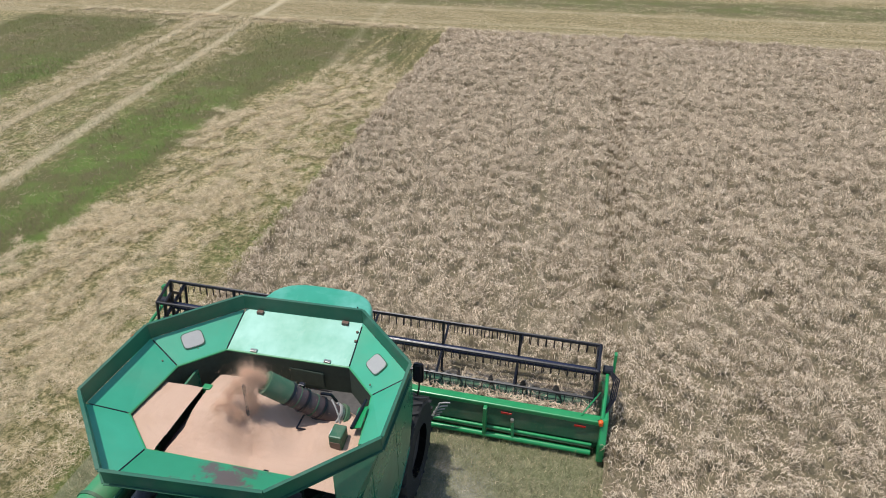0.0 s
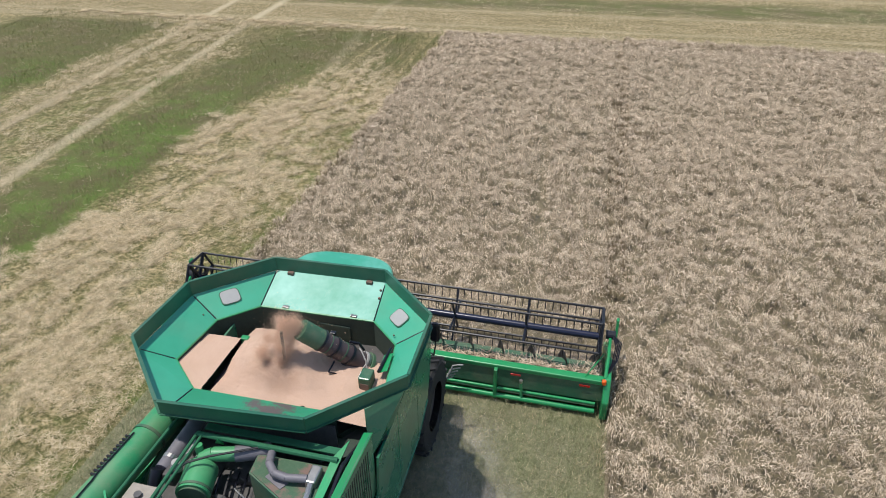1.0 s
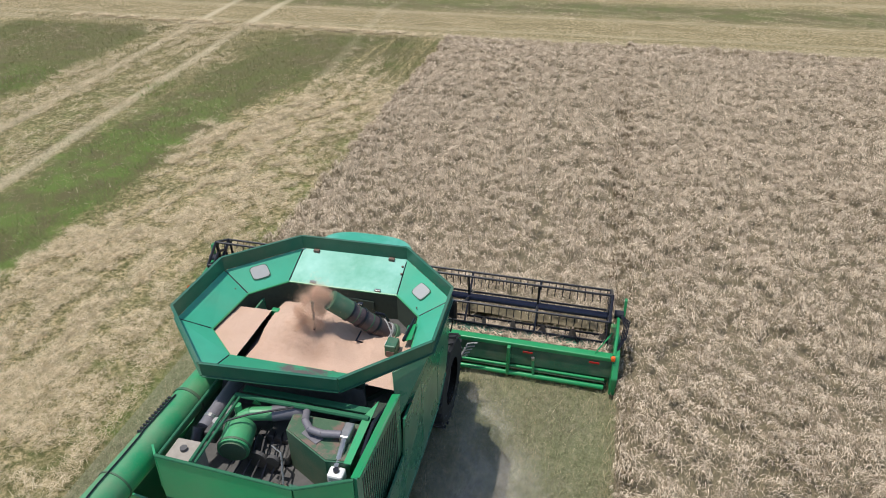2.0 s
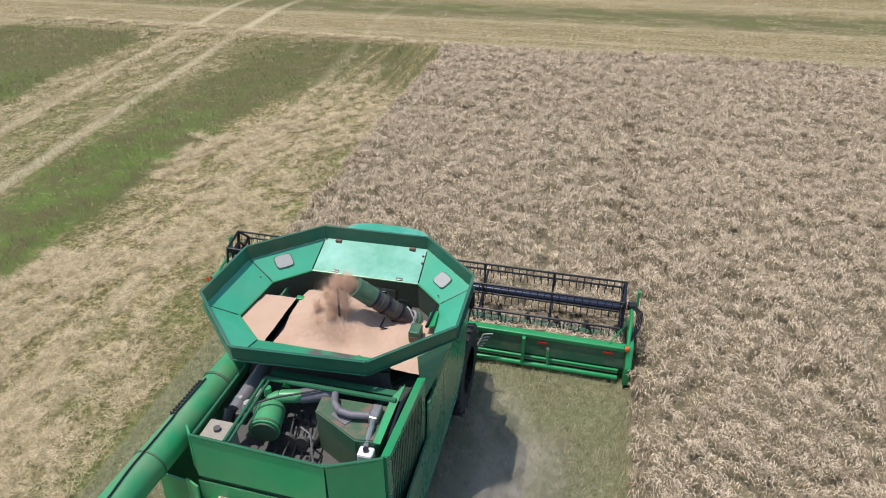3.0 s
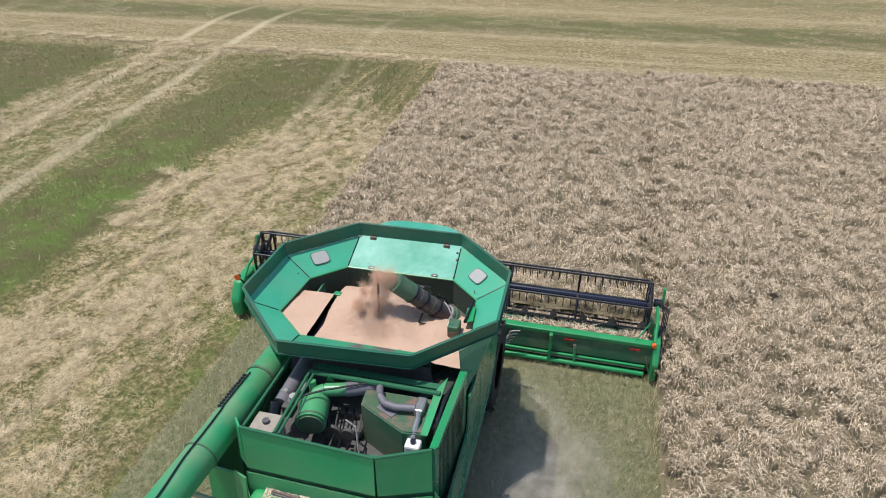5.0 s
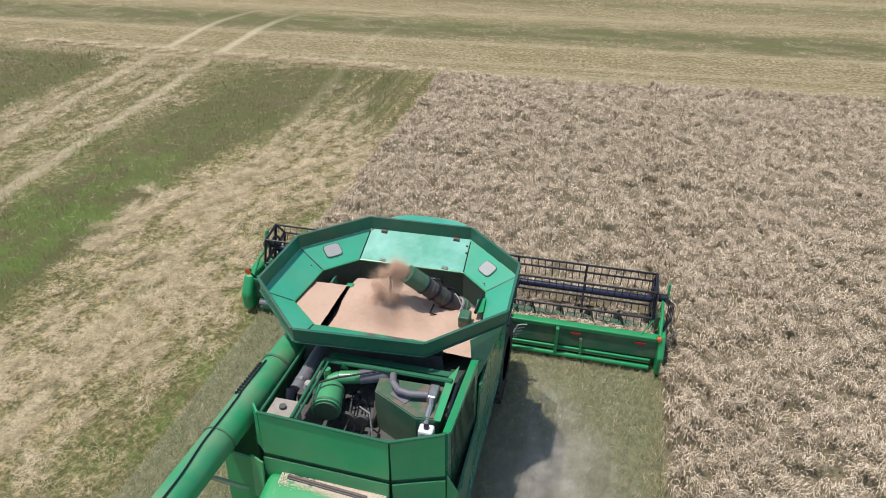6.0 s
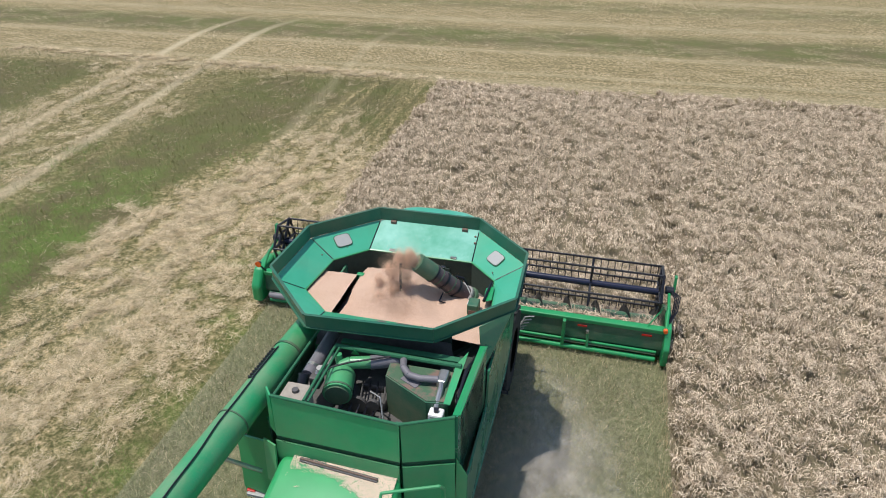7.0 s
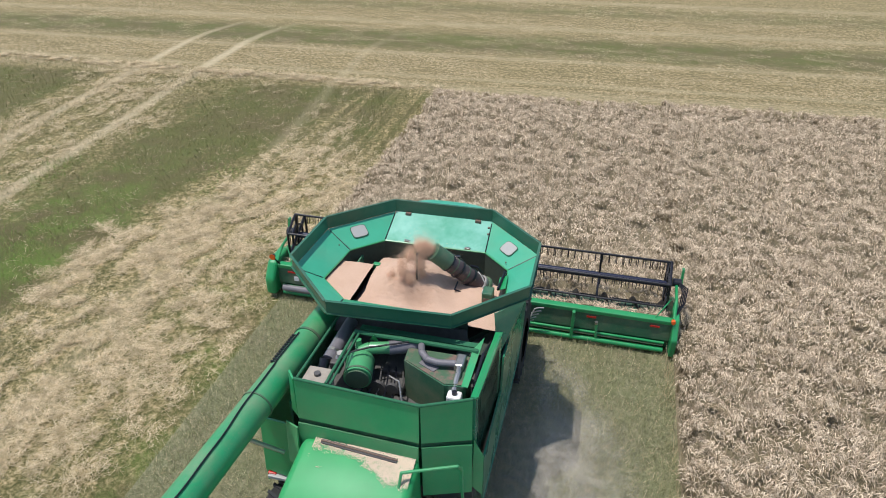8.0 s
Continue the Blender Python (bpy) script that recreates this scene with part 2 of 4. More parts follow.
    # the freshly cut pass, grey with dust
    fresh = m.math("MULTIPLY", m.math("GREATER_THAN", x, -8.2), m.math("LESS_THAN", y, 35.0))
    c = m.mix(m.math("MULTIPLY", fresh, 0.65), c, m.ramp(blend, [(0.36, (0.18, 0.18, 0.105)), (0.5, (0.30, 0.29, 0.185)), (0.66, (0.47, 0.44, 0.30))]))
    # pale wheel lines of earlier passes
    tx = m.math("ADD", x, m.math("MULTIPLY", m.math("ADD", wob, wob2), 0.14))
    tx = m.math("ADD", tx, m.math("MULTIPLY", y, 0.092))
    late = m.math("MAXIMUM", m.math("SUBTRACT", y, 40.5), 0.0)
    tx = m.math("SUBTRACT", tx, m.math("MULTIPLY", m.math("MULTIPLY", late, late), 0.045))
    ends = m.math("MULTIPLY", m.math("SUBTRACT", 47.0, y), 0.16, True)
    for at, w in ((-16.97, 0.2), (-20.2, 0.18), (-9.9, 0.2)):
        d = m.math("ABSOLUTE", m.math("SUBTRACT", tx, at))
        near = m.math("MULTIPLY", m.ramp(m.math("DIVIDE", d, w * 2), [(0.3, 0.75 if at < -15 else 0.22), (1.0, 0.0)]), ends)
        c = m.mix(m.math("MULTIPLY", near, m.math("ADD", mid, 0.42)), c, (0.60, 0.50, 0.33))
    ty = m.math("ADD", m.math("SUBTRACT", y, m.math("MULTIPLY", x, 0.045)), m.math("MULTIPLY", wob2, 0.3))
    for at, w in ((37.2, 0.4), (38.6, 0.2), (42.2, 0.25), (48.6, 0.35), (56, 0.4)):
        d = m.math("ABSOLUTE", m.math("SUBTRACT", ty, at))
        near = m.ramp(m.math("DIVIDE", d, w * 2), [(0.2, 0.6), (1.0, 0.0)])
        c = m.mix(m.math("MULTIPLY", near, m.math("ADD", mid, 0.0)), c, (0.50, 0.42, 0.26))
    m.color(c).bump(m.math("ADD", hair, m.noise(14, 5, 0.75)), 0.9, 0.04)
    return m.m


FIELD = field_material()


# ---- mesh helpers ----
def part(name, bm, mat, parent=None, label="", smooth=False):
    me = bpy.data.meshes.new(name)
    bm.normal_update()
    bm.to_mesh(me)
    bm.free()
    me.materials.append(mat)
    if smooth:
        me.polygons.foreach_set("use_smooth", [True] * len(me.polygons))
        me.set_sharp_from_angle(angle=radians(38))
    ob = new(name, me)
    if parent:
        ob.parent = parent
    if label:
        tagged(ob, label)
    return ob


def box(bm, x0, x1, y0, y1, z0, z1, bev=0.0):
    b = bmesh.new()
    r = bmesh.ops.create_cube(b, size=1.0)
    for v in r["verts"]:
        v.co = Vector((x0 + (v.co.x + 0.5) * (x1 - x0), y0 + (v.co.y + 0.5) * (y1 - y0), z0 + (v.co.z + 0.5) * (z1 - z0)))
    if bev:
        bmesh.ops.bevel(b, geom=b.edges[:], offset=bev, segments=2, affect="EDGES", profile=0.5)
    return join(bm, b)


def join(bm, b):
    me = bpy.data.meshes.new("tmp")
    b.to_mesh(me)
    b.free()
    bm.from_mesh(me)
    bpy.data.meshes.remove(me)
    return bm


def tube(bm, a, b, r, seg=14, r2=None, caps=True):
    a, b = Vector(a), Vector(b)
    d = b - a
    t = bmesh.new()
    bmesh.ops.create_cone(t, cap_ends=caps, segments=seg, radius1=r, radius2=r if r2 is None else r2, depth=d.length)
    m = Matrix.Translation((a + b) / 2) @ d.to_track_quat("Z", "Y").to_matrix().to_4x4()
    bmesh.ops.transform(t, matrix=m, verts=t.verts[:])
    return join(bm, t)


def pipe(bm, pts, r, seg=8):
    """a bent round bar through pts"""
    pts = [Vector(p) for p in pts]
    for a, b in zip(pts, pts[1:]):
        tube(bm, a, b, r, seg)
    for p in pts[1:-1]:
        t = bmesh.new()
        bmesh.ops.create_icosphere(t, subdivisions=1, radius=r * 1.02)
        bmesh.ops.translate(t, vec=p, verts=t.verts[:])
        join(bm, t)
    return bm


def slab(bm, pts, thick):
    """a flat plate: its outline, and its thickness along the normal (to both sides of the outline plane)"""
    pts = [Vector(p) for p in pts]
    n = Vector((0, 0, 0))
    for a, b in zip(pts, pts[1:] + pts[:1]):
        n += a.cross(b)
    n.normalize()
    t = bmesh.new()
    up = [t.verts.new(p + n * thick / 2) for p in pts]
    lo = [t.verts.new(p - n * thick / 2) for p in pts]
    t.faces.new(up)
    t.faces.new(lo[::-1])
    for i in range(len(pts)):
        j = (i + 1) % len(pts)
        t.faces.new((lo[i], lo[j], up[j], up[i]))
    return join(bm, t)


def prism(bm, outline, axis, lo, hi):
    """an outline of two coordinates, drawn out along an axis"""
    k = "xyz".index(axis)

    def at(p, v):
        q = list(p)
        q.insert(k, v)
        return Vector(q)

    t = bmesh.new()
    a = [t.verts.new(at(p, lo)) for p in outline]
    b = [t.verts.new(at(p, hi)) for p in outline]
    t.faces.new(a)
    t.faces.new(b[::-1])
    for i in range(len(outline)):
        j = (i + 1) % len(outline)
        t.faces.new((a[i], a[j], b[j], b[i]))
    bmesh.ops.recalc_face_normals(t, faces=t.faces[:])
    return join(bm, t)


def ring(bm, c, r, rt, axis="x", seg=32, tseg=8):
    """a torus"""
    t = bmesh.new()
    vs = []
    for i in range(seg):
        a = 2 * math.pi * i / seg
        row = []
        for j in range(tseg):
            b = 2 * math.pi * j / tseg
            q = r + rt * math.cos(b)
            p = (rt * math.sin(b), q * math.cos(a), q * math.sin(a)) if axis == "x" else (q * math.cos(a), q * math.sin(a), rt * math.sin(b))
            row.append(t.verts.new(Vector(c) + Vector(p)))
        vs.append(row)
    for i in range(seg):
        for j in range(tseg):
            t.faces.new((vs[i][j], vs[(i + 1) % seg][j], vs[(i + 1) % seg][(j + 1) % tseg], vs[i][(j + 1) % tseg]))
    bmesh.ops.recalc_face_normals(t, faces=t.faces[:])
    return join(bm, t)


def B():
    return bmesh.new()


def empty(name, parent=None):
    ob = new(name)
    ob.empty_display_size = 0.3
    if parent:
        ob.parent = parent
    return ob


# ---- the field ----
rng = np.random.default_rng(7)


def field(nx, ny, scale, seed):
    """smooth random values over the plan, made on a grid"""
    g = np.random.default_rng(seed).random((nx, ny))

    def at(x, y):
        u, v = np.asarray(x) / scale, np.asarray(y) / scale
        i, j = np.floor(u).astype(int), np.floor(v).astype(int)
        fu, fv = u - i, v - j
        fu, fv = fu * fu * (3 - 2 * fu), fv * fv * (3 - 2 * fv)
        i, j = i % nx, j % ny
        i1, j1 = (i + 1) % nx, (j + 1) % ny
        return (g[i, j] * (1 - fu) + g[i1, j] * fu) * (1 - fv) + (g[i, j1] * (1 - fu) + g[i1, j1] * fu) * fv

    return at


TALL, LEANX, LEANY = field(97, 97, 0.36, 1), field(97, 97, 0.27, 2), field(97, 97, 0.27, 3)
WIDE = field(61, 61, 2.3, 4)
TUFT = field(101, 101, 0.19, 5)

ground_bm = B()
bmesh.ops.create_grid(ground_bm, x_segments=8, y_segments=8, size=900)
ground = part("ground", ground_bm, FIELD)
tagged(ground, "harvested stubble field in straw and green passes", "field", kind="structure")


def strands(name, verts, faces, mats, slots, label, category):
    """one mesh from arrays of faces, each array with as many corners as it has columns"""
    me = bpy.data.meshes.new(name)
    me.vertices.add(len(verts))
    me.vertices.foreach_set("co", np.ascontiguousarray(verts, dtype=np.float32).ravel())
    sizes = np.concatenate([np.full(len(f), f.shape[1], dtype=np.int32) for f in faces])
    me.loops.add(int(sizes.sum()))
    me.loops.foreach_set("vertex_index", np.concatenate([f.ravel() for f in faces]).astype(np.int32))
    me.polygons.add(len(sizes))
    me.polygons.foreach_set("loop_start", (np.cumsum(sizes) - sizes).astype(np.int32))
    for m in mats:
        me.materials.append(m)
    me.polygons.foreach_set("material_index", np.concatenate([np.full(len(f), k, dtype=np.int32) for f, k in zip(faces, slots)]))
    me.update(calc_edges=True)
    ob = new(name, me)
    return tagged(ob, label, category, kind="stuff")


def wheat(name, x0, x1, y0, y1, density, right_edge=None, left_edge=None):
    """standing ripe wheat over a stretch of the plan: each plant a stalk with a nodding ear"""
    n = int((x1 - x0) * (y1 - y0) * density)
    x, y = rng.uniform(x0, x1, n), rng.uniform(y0, y1, n)
    if right_edge:
        keep = x < right_edge(y)
        x, y = x[keep], y[keep]
    if left_edge:
        keep = x > left_edge(y)
        x, y = x[keep], y[keep]
    # thin along the old wheel track of the sprayer
    keep = (np.abs(x + 0.35 + 0.055 * y + 0.3 * (WIDE(x, y) - 0.5)) > 0.12) | (rng.random(len(x)) < 0.35)
    x, y = x[keep], y[keep]
    # plants gather in tufts
    tuft = 0.7 * TUFT(x, y) + 0.3 * TALL(x, y)
    keep = rng.random(len(x)) < np.clip(0.52 + (3.0 - 1.4 * np.clip((y - 16) / 14, 0, 1)) * (tuft - 0.41), 0.16, 1)
    x, y = x[keep], y[keep]
    x = x + 0.10 * (LEANX(x * 2.1, y * 2.1) - 0.5)
    y = y + 0.10 * (LEANY(x * 2.1, y * 2.1) - 0.5)
    n = len(x)
    calm = np.clip((y - 16) / 14, 0, 1)
    hgt = 0.32 + 0.12 * TALL(x, y) + (0.18 - 0.08 * calm) * TUFT(x, y) + 0.09 * WIDE(x * 2.0, y * 2.0) + rng.normal(0, 0.03, n)
    ax = 1.5 * (LEANX(x, y) - 0.5) + rng.normal(0, 0.5, n) + 0.12
    ay = 1.5 * (LEANY(x, y) - 0.5) + rng.normal(0, 0.5, n) - 0.12
    ln = np.hypot(ax, ay) + 1e-6
    dx, dy = ax / ln, ay / ln
    lean = np.clip(ln, 0.2, 1.0)
    w = rng.uniform(0.0029, 0.0054, n) * np.clip(1 + (y - 12) / 18, 1, 2.3)
    sx, sy = -dy * w, dx * w

    def at(out, z):
        return np.stack([x + dx * out, y + dy * out, z], 1)

    droop = 0.015 + 0.04 * lean + rng.uniform(0, 0.02, n)
    size = rng.uniform(0.8, 1.25, n)
    p1, p2, p3 = at(lean * 0.05, hgt - 0.03), at(lean * 0.06 + 0.032 * size, hgt), at(lean * 0.07 + 0.085 * size, hgt - droop)
    s = np.stack([sx, sy, np.zeros(n)], 1)
    v = np.stack([p1 - s * 0.6, p1 + s * 0.6, p2 - s * 1.3, p2 + s * 1.3, p3], 1).reshape(-1, 3)
    f = np.arange(n)[:, None] * 5 + np.array([0, 1, 3, 2])[None]
    tips = np.arange(n)[:, None] * 5 + np.array([2, 3, 4])[None]
    # stalks, all of them along the open edges
    k = np.flatnonzero((rng.random(n) < 0.10) | (x < WEST + 0.3) | (np.abs(x - EAST) < 0.3) | (y > NORTH - 0.2))
    foot = np.stack([x[k], y[k], np.full(len(k), 0.02)], 1)
    base = len(v)
    v = np.concatenate([v, foot])
    f3 = np.stack([base + np.arange(len(k)), k * 5 + 1, k * 5], 1)
    # the thatch of leaves between the stalks
    gx, gy = max(2, int((x1 - x0) / 0.35)), max(2, int((y1 - y0) / 0.35))
    xx, yy = np.meshgrid(np.linspace(x0, x1, gx), np.linspace(y0, y1, gy), indexing="ij")
    zz = 0.16 + 0.12 * TALL(xx, yy)
    base = len(v)
    gv = np.stack([xx.ravel(), yy.ravel(), zz.ravel()], 1)
    i, j = np.meshgrid(np.arange(gx - 1), np.arange(gy - 1), indexing="ij")
    a = (i * gy + j).ravel() + base
    gf = np.stack([a, a + gy, a + gy + 1, a + 1], 1)
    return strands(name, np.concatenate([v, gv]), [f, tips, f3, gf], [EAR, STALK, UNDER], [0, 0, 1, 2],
                   "ripe pale brown wheat standing uncut in the field", "wheat")


WEST, EAST, NORTH = -8.2, 0.93, 35.3
DENSITY = 1300
wheat("standing_wheat", EAST, 13.5, 4.0, 25.0, DENSITY + 40, lambda y: 3.6 + 0.40 * y)
wheat("standing_wheat", EAST, 19.0, 25.0, NORTH + 0.5, 980, lambda y: 3.6 + 0.40 * y)
wheat("standing_wheat", WEST, EAST, 22.2, NORTH, 1030)
wheat("standing_wheat", 4.5, 20.0, 4.0, 28.0, 150, lambda y: 12.0 + 0.40 * y, lambda y: 3.6 + 0.40 * y)
wheat("standing_wheat", EAST, 12.0, -6.0, 4.0, 150)
# the crop goes on beyond the densely built stretch
far_bm = B()
for i in range(60):
    for j in range(40):
        x0, y0 = 5.2 + i * 1.2, -10.0 + j * 1.15
        if x0 > 3.0 + 0.40 * y0:
            vs = [far_bm.verts.new((a, b, 0.30 + 0.16 * float(TALL(a, b)))) for a, b in ((x0, y0), (x0 + 1.2, y0), (x0 + 1.2, y0 + 1.15), (x0, y0 + 1.15))]
            far_bm.faces.new(vs)
tagged(part("standing_wheat", far_bm, UNDER), "ripe pale brown wheat standing uncut in the field", "wheat", kind="stuff")

# the wheat that falls to the cutter bar, in rows across the pass
KNIFE = 4.25
ROW_DEEP = 0.42
cut_rows = []
yy0 = along(0)[1] + KNIFE
while yy0 < 22.15:
    row = wheat("wheat_row", WEST, EAST, yy0, min(yy0 + ROW_DEEP, 22.2), DENSITY)
    cut_rows.append((row, yy0))
    yy0 += ROW_DEEP


def litter(name, n, x0, x1, y0, y1, keep, mat, length, width, lift, label, category, up=0.12):
    """loose strands lying on the ground, or short blades standing in it"""
    x, y = rng.uniform(x0, x1, n), rng.uniform(y0, y1, n)
    k = rng.random(n) < keep(x, y)
    x, y = x[k], y[k]
    n = len(x)
    a = rng.uniform(0, 2 * math.pi, n)
    ln = rng.uniform(0.5, 1.0, n) * length
    w = rng.uniform(0.6, 1.0, n) * width * np.clip(1 + (y - 12) / 26, 1, 1.9)
    z = rng.uniform(0.004, lift, n)
    dz = rng.normal(up, 0.5 * up + 0.06, n) * ln
    d = np.stack([np.cos(a) * ln, np.sin(a) * ln, np.abs(dz)], 1)
    p = np.stack([x, y, z], 1)
    s = np.stack([-np.sin(a) * w, np.cos(a) * w, np.zeros(n)], 1)
    v = np.stack([p - s, p + s, p + d + s * 0.5, p + d - s * 0.5], 1).reshape(-1, 3)
    f = np.arange(n)[:, None] * 4 + np.array([0, 1, 2, 3])[None]
    return strands(name, v, [f], [mat], [0], label, category)


def greenness(x, y):
    """the green passes of the stubble, in the plan"""
    w = 2.4 * (WIDE(x, y) - 0.5) + 1.2 * (TALL(x, y) - 0.5)
    xs = x + w
    xs = xs - np.maximum(y - 23, 0) * 0.24 * np.clip((x + 18) * 0.3, 0, 1)
    g = np.interp(xs, [-34, -25.2, -24.3, -20, -18.3, -17.2, -14.8, -14.0, -11, -9.2, -8.3, -7.5], [0.7, 0.8, 0.5, 0.52, 0.62, 0.95, 0.95, 0.08, 0.14, 0.3, 0.5, 0.9])
    corner = np.clip((y - 24.5) * 0.15, 0, 1) * np.clip((xs + 17.5) * 0.6, 0, 1) * np.clip(1.5 - 1.3 * TUFT(x * 0.3, y * 0.02), 0.3, 0.95)
    g = np.maximum(g, corner)
    return np.where(y > 36.2, 0.15, g)


def swath(x, y):
    """where the straw of earlier passes lies thickest"""
    w = x + 0.9 * (WIDE(x, y) - 0.5) + 0.5 * (TALL(x, y) - 0.5)
    return sum(a * np.exp(-((w - c) / b) ** 2) for c, b, a in ((-14.1, 0.55, 0.5), (-12.3, 0.4, 0.32), (-10.8, 0.35, 0.6))) + sum(0.8 * np.exp(-((x + 0.092 * y - c) / 0.2) ** 2) for c in (-16.97, -20.2))


def west_only(x, y):
    return (x < WEST - 0.1) & (x > -10 - 0.85 * (y - 3)) & (y < 37)


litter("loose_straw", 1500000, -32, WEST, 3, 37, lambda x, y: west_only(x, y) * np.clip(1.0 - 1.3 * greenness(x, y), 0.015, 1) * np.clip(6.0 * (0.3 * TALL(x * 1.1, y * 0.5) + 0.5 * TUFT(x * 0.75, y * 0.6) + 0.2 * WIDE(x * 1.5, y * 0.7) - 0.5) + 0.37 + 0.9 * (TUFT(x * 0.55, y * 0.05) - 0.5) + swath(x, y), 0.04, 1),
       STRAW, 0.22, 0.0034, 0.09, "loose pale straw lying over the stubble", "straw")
litter("weeds", 240000, -34, WEST, 3, 37, lambda x, y: west_only(x, y) * (0.05 + 0.95 * greenness(x, y)) * (0.3 + 0.8 * TALL(x, y)),
       GRASS, 0.10, 0.0045, 0.03, "green weeds and grass growing in the stubble", "grass", 0.9)
litter("weeds", 90000, -30, WEST, 3, 27, lambda x, y: west_only(x, y) * (greenness(x, y) > 0.6) * np.clip(3.0 * WIDE(x * 1.7, y * 0.9) - 1.2, 0, 1),
       LUSH, 0.12, 0.0045, 0.03, "bright green young weeds growing in the stubble", "grass", 0.9)
litter("headland_straw", 190000, -40, 22, 35.5, 56, lambda x, y: np.clip(3.6 * TALL(x * 0.25, y * 0.6) - 1.3, 0.03, 1) * ((y > 36.3 + 0.03 * x) | (x < WEST)), STRAW, 0.17, 0.0034, 0.05, "pale straw scattered over the headland", "straw")
# the fresh stubble behind the cutter bar
litter("fresh_stubble", 130000, WEST, EAST, 4, 22.5, lambda x, y: np.ones_like(x), FRESH, 0.10, 0.0036, 0.02, "greenish short stubble in the freshly cut pass", "stubble", 1.1)
litter("fresh_straw", 40000, WEST, EAST, 4, 22.5, lambda x, y: 0.4 + 0.6 * TALL(x, y), STRAW, 0.11, 0.0024, 0.03, "pale cut stems in the freshly cut pass", "straw", 0.9)
# a thin line of stems that the header missed
litter("missed_stems", 900, EAST - 0.16, EAST + 0.02, 4, 22.0, lambda x, y: np.clip(2 * TALL(x, y) - 0.4, 0, 1), STRAW, 0.22, 0.0035, 0.02, "pale stems left standing at the edge of the crop", "straw", 1.8)


# ---- the combine harvester ----
# own space: x to the right, y ahead, z up, from the ground under the grain tank
combine = empty("combine_harvester")
tagged(combine, "large green combine harvester with open grain tank cutting wheat", "combine harvester")

RIM = [(-0.896, 1.263), (0.878, 1.394), (1.822, 0.534), (1.836, -0.698), (0.878, -1.694), (-0.917, -1.88), (-1.893, -0.938), (-1.836, 0.324)]
MOUTH = [(-0.90, 0.628), (0.89, 0.732), (1.362, 0.306), (1.47, -0.5), (1.0, -1.13), (-0.952, -1.208), (-1.478, -0.768), (-1.38, 0.145)]
ZR, ZB, ZM = 3.90, 3.665, 3.42
TILT = 0.03  # the left of the tank stands a little higher


def grain_tank():
    tank = part("grain_tank", tank_body(), GREEN, combine, "green sheet metal grain tank, full of wheat")
    n = len(RIM)
    for i in range(n):
        a, b = RIM[i], RIM[(i + 1) % n]
        bm = slab(B(), [(*a, ZB), (*b, ZB), (*b, ZR), (*a, ZR)], 0.012)
        d = (Vector(b) - Vector(a)).normalized()
        out = Vector((d.y, -d.x)) * -1
        # folded lips at the top and bottom of the extension
        for z in (ZR - 0.006, ZB + 0.006):
            pa, pb = Vector(a) + out * 0.0, Vector(b) + out * 0.0
            slab(bm, [(*pa, z), (*pb, z), (*(pb + out * 0.035), z), (*(pa + out * 0.035), z)], 0.010)
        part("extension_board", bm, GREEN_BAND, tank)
    for i in range(n):
        if i == 3:
            continue
        a, b, c, d = RIM[i], RIM[(i + 1) % n], MOUTH[(i + 1) % n], MOUTH[i]
        mid = Vector(((a[0] + b[0] + c[0] + d[0]) / 4, (a[1] + b[1] + c[1] + d[1]) / 4, 0))

        def s(p, z, k=0.012):
            q = Vector((p[0], p[1], z))
            m = Vector((mid.x, mid.y, z))
            return q + (m - q).normalized() * k
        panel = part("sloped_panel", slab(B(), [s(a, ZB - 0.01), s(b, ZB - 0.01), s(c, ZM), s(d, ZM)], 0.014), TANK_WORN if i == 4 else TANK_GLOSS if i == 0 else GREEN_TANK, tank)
        if i in (0,):
            for u in (0.14, 0.86):
                x, y = a[0] + (b[0] - a[0]) * u, a[1] + (b[1] - a[1]) * u
                part("hinge", box(B(), x - 0.05, x + 0.05, y - 0.075, y - 0.015, ZB - 0.045, ZB + 0.02, 0.006), RUST, tank)
            for u in (0.22, 0.82):
                x, y = d[0] + (c[0] - d[0]) * u, d[1] + (c[1] - d[1]) * u
                part("latch", box(B(), x - 0.05, x + 0.05, y, y + 0.05, ZM + 0.012, ZM + 0.035, 0.004), STEEL, tank)
            for px, py in ((-0.86, 1.0), (0.86, 1.1), (-0.85, 1.12), (0.84, 1.24)):
                f = (py - 0.69) / 0.67
                part("bolt", tube(B(), (px, py, ZM + f * 0.22), (px, py, ZM + f * 0.22 + 0.025), 0.02, 8), RUST, tank)
        if i in (1, 7):
            window(tank, i)
        # dark gap where two panels meet
        pa, pb = Vector((*a, ZB - 0.01)), Vector((*d, ZM))
        part("seam", pipe(B(), [pa.lerp(pb, 0.08) + Vector((0, 0, 0.006)), pa.lerp(pb, 0.97) + Vector((0, 0, 0.006))], 0.011, 6), BLACK, tank)
        part("mouth_lip", pipe(B(), [(*d, ZM - 0.01), (*c, ZM - 0.01)], 0.016, 6), GREEN, tank)
    # added plate that keeps sun from falling through the open corner
    part("corner_floor", slab(B(), [(1.5, -0.7, 2.98), (1.62, -0.98, 2.98), (1.3, -1.36, 2.98), (0.9, -1.58, 2.98), (0.9, -1.16, 2.98), (1.4, -1.1, 2.98)], 0.012), BIN, tank)
    # inner walls of the bin under the mouth
    for i in range(n):
        a, b = MOUTH[i], MOUTH[(i + 1) % n]
        top = 3.02 if i == 3 else ZM - 0.02
        part("bin_wall", slab(B(), [(*a, 2.32), (*b, 2.32), (*b, top), (*a, top)], 0.012), BIN, tank)
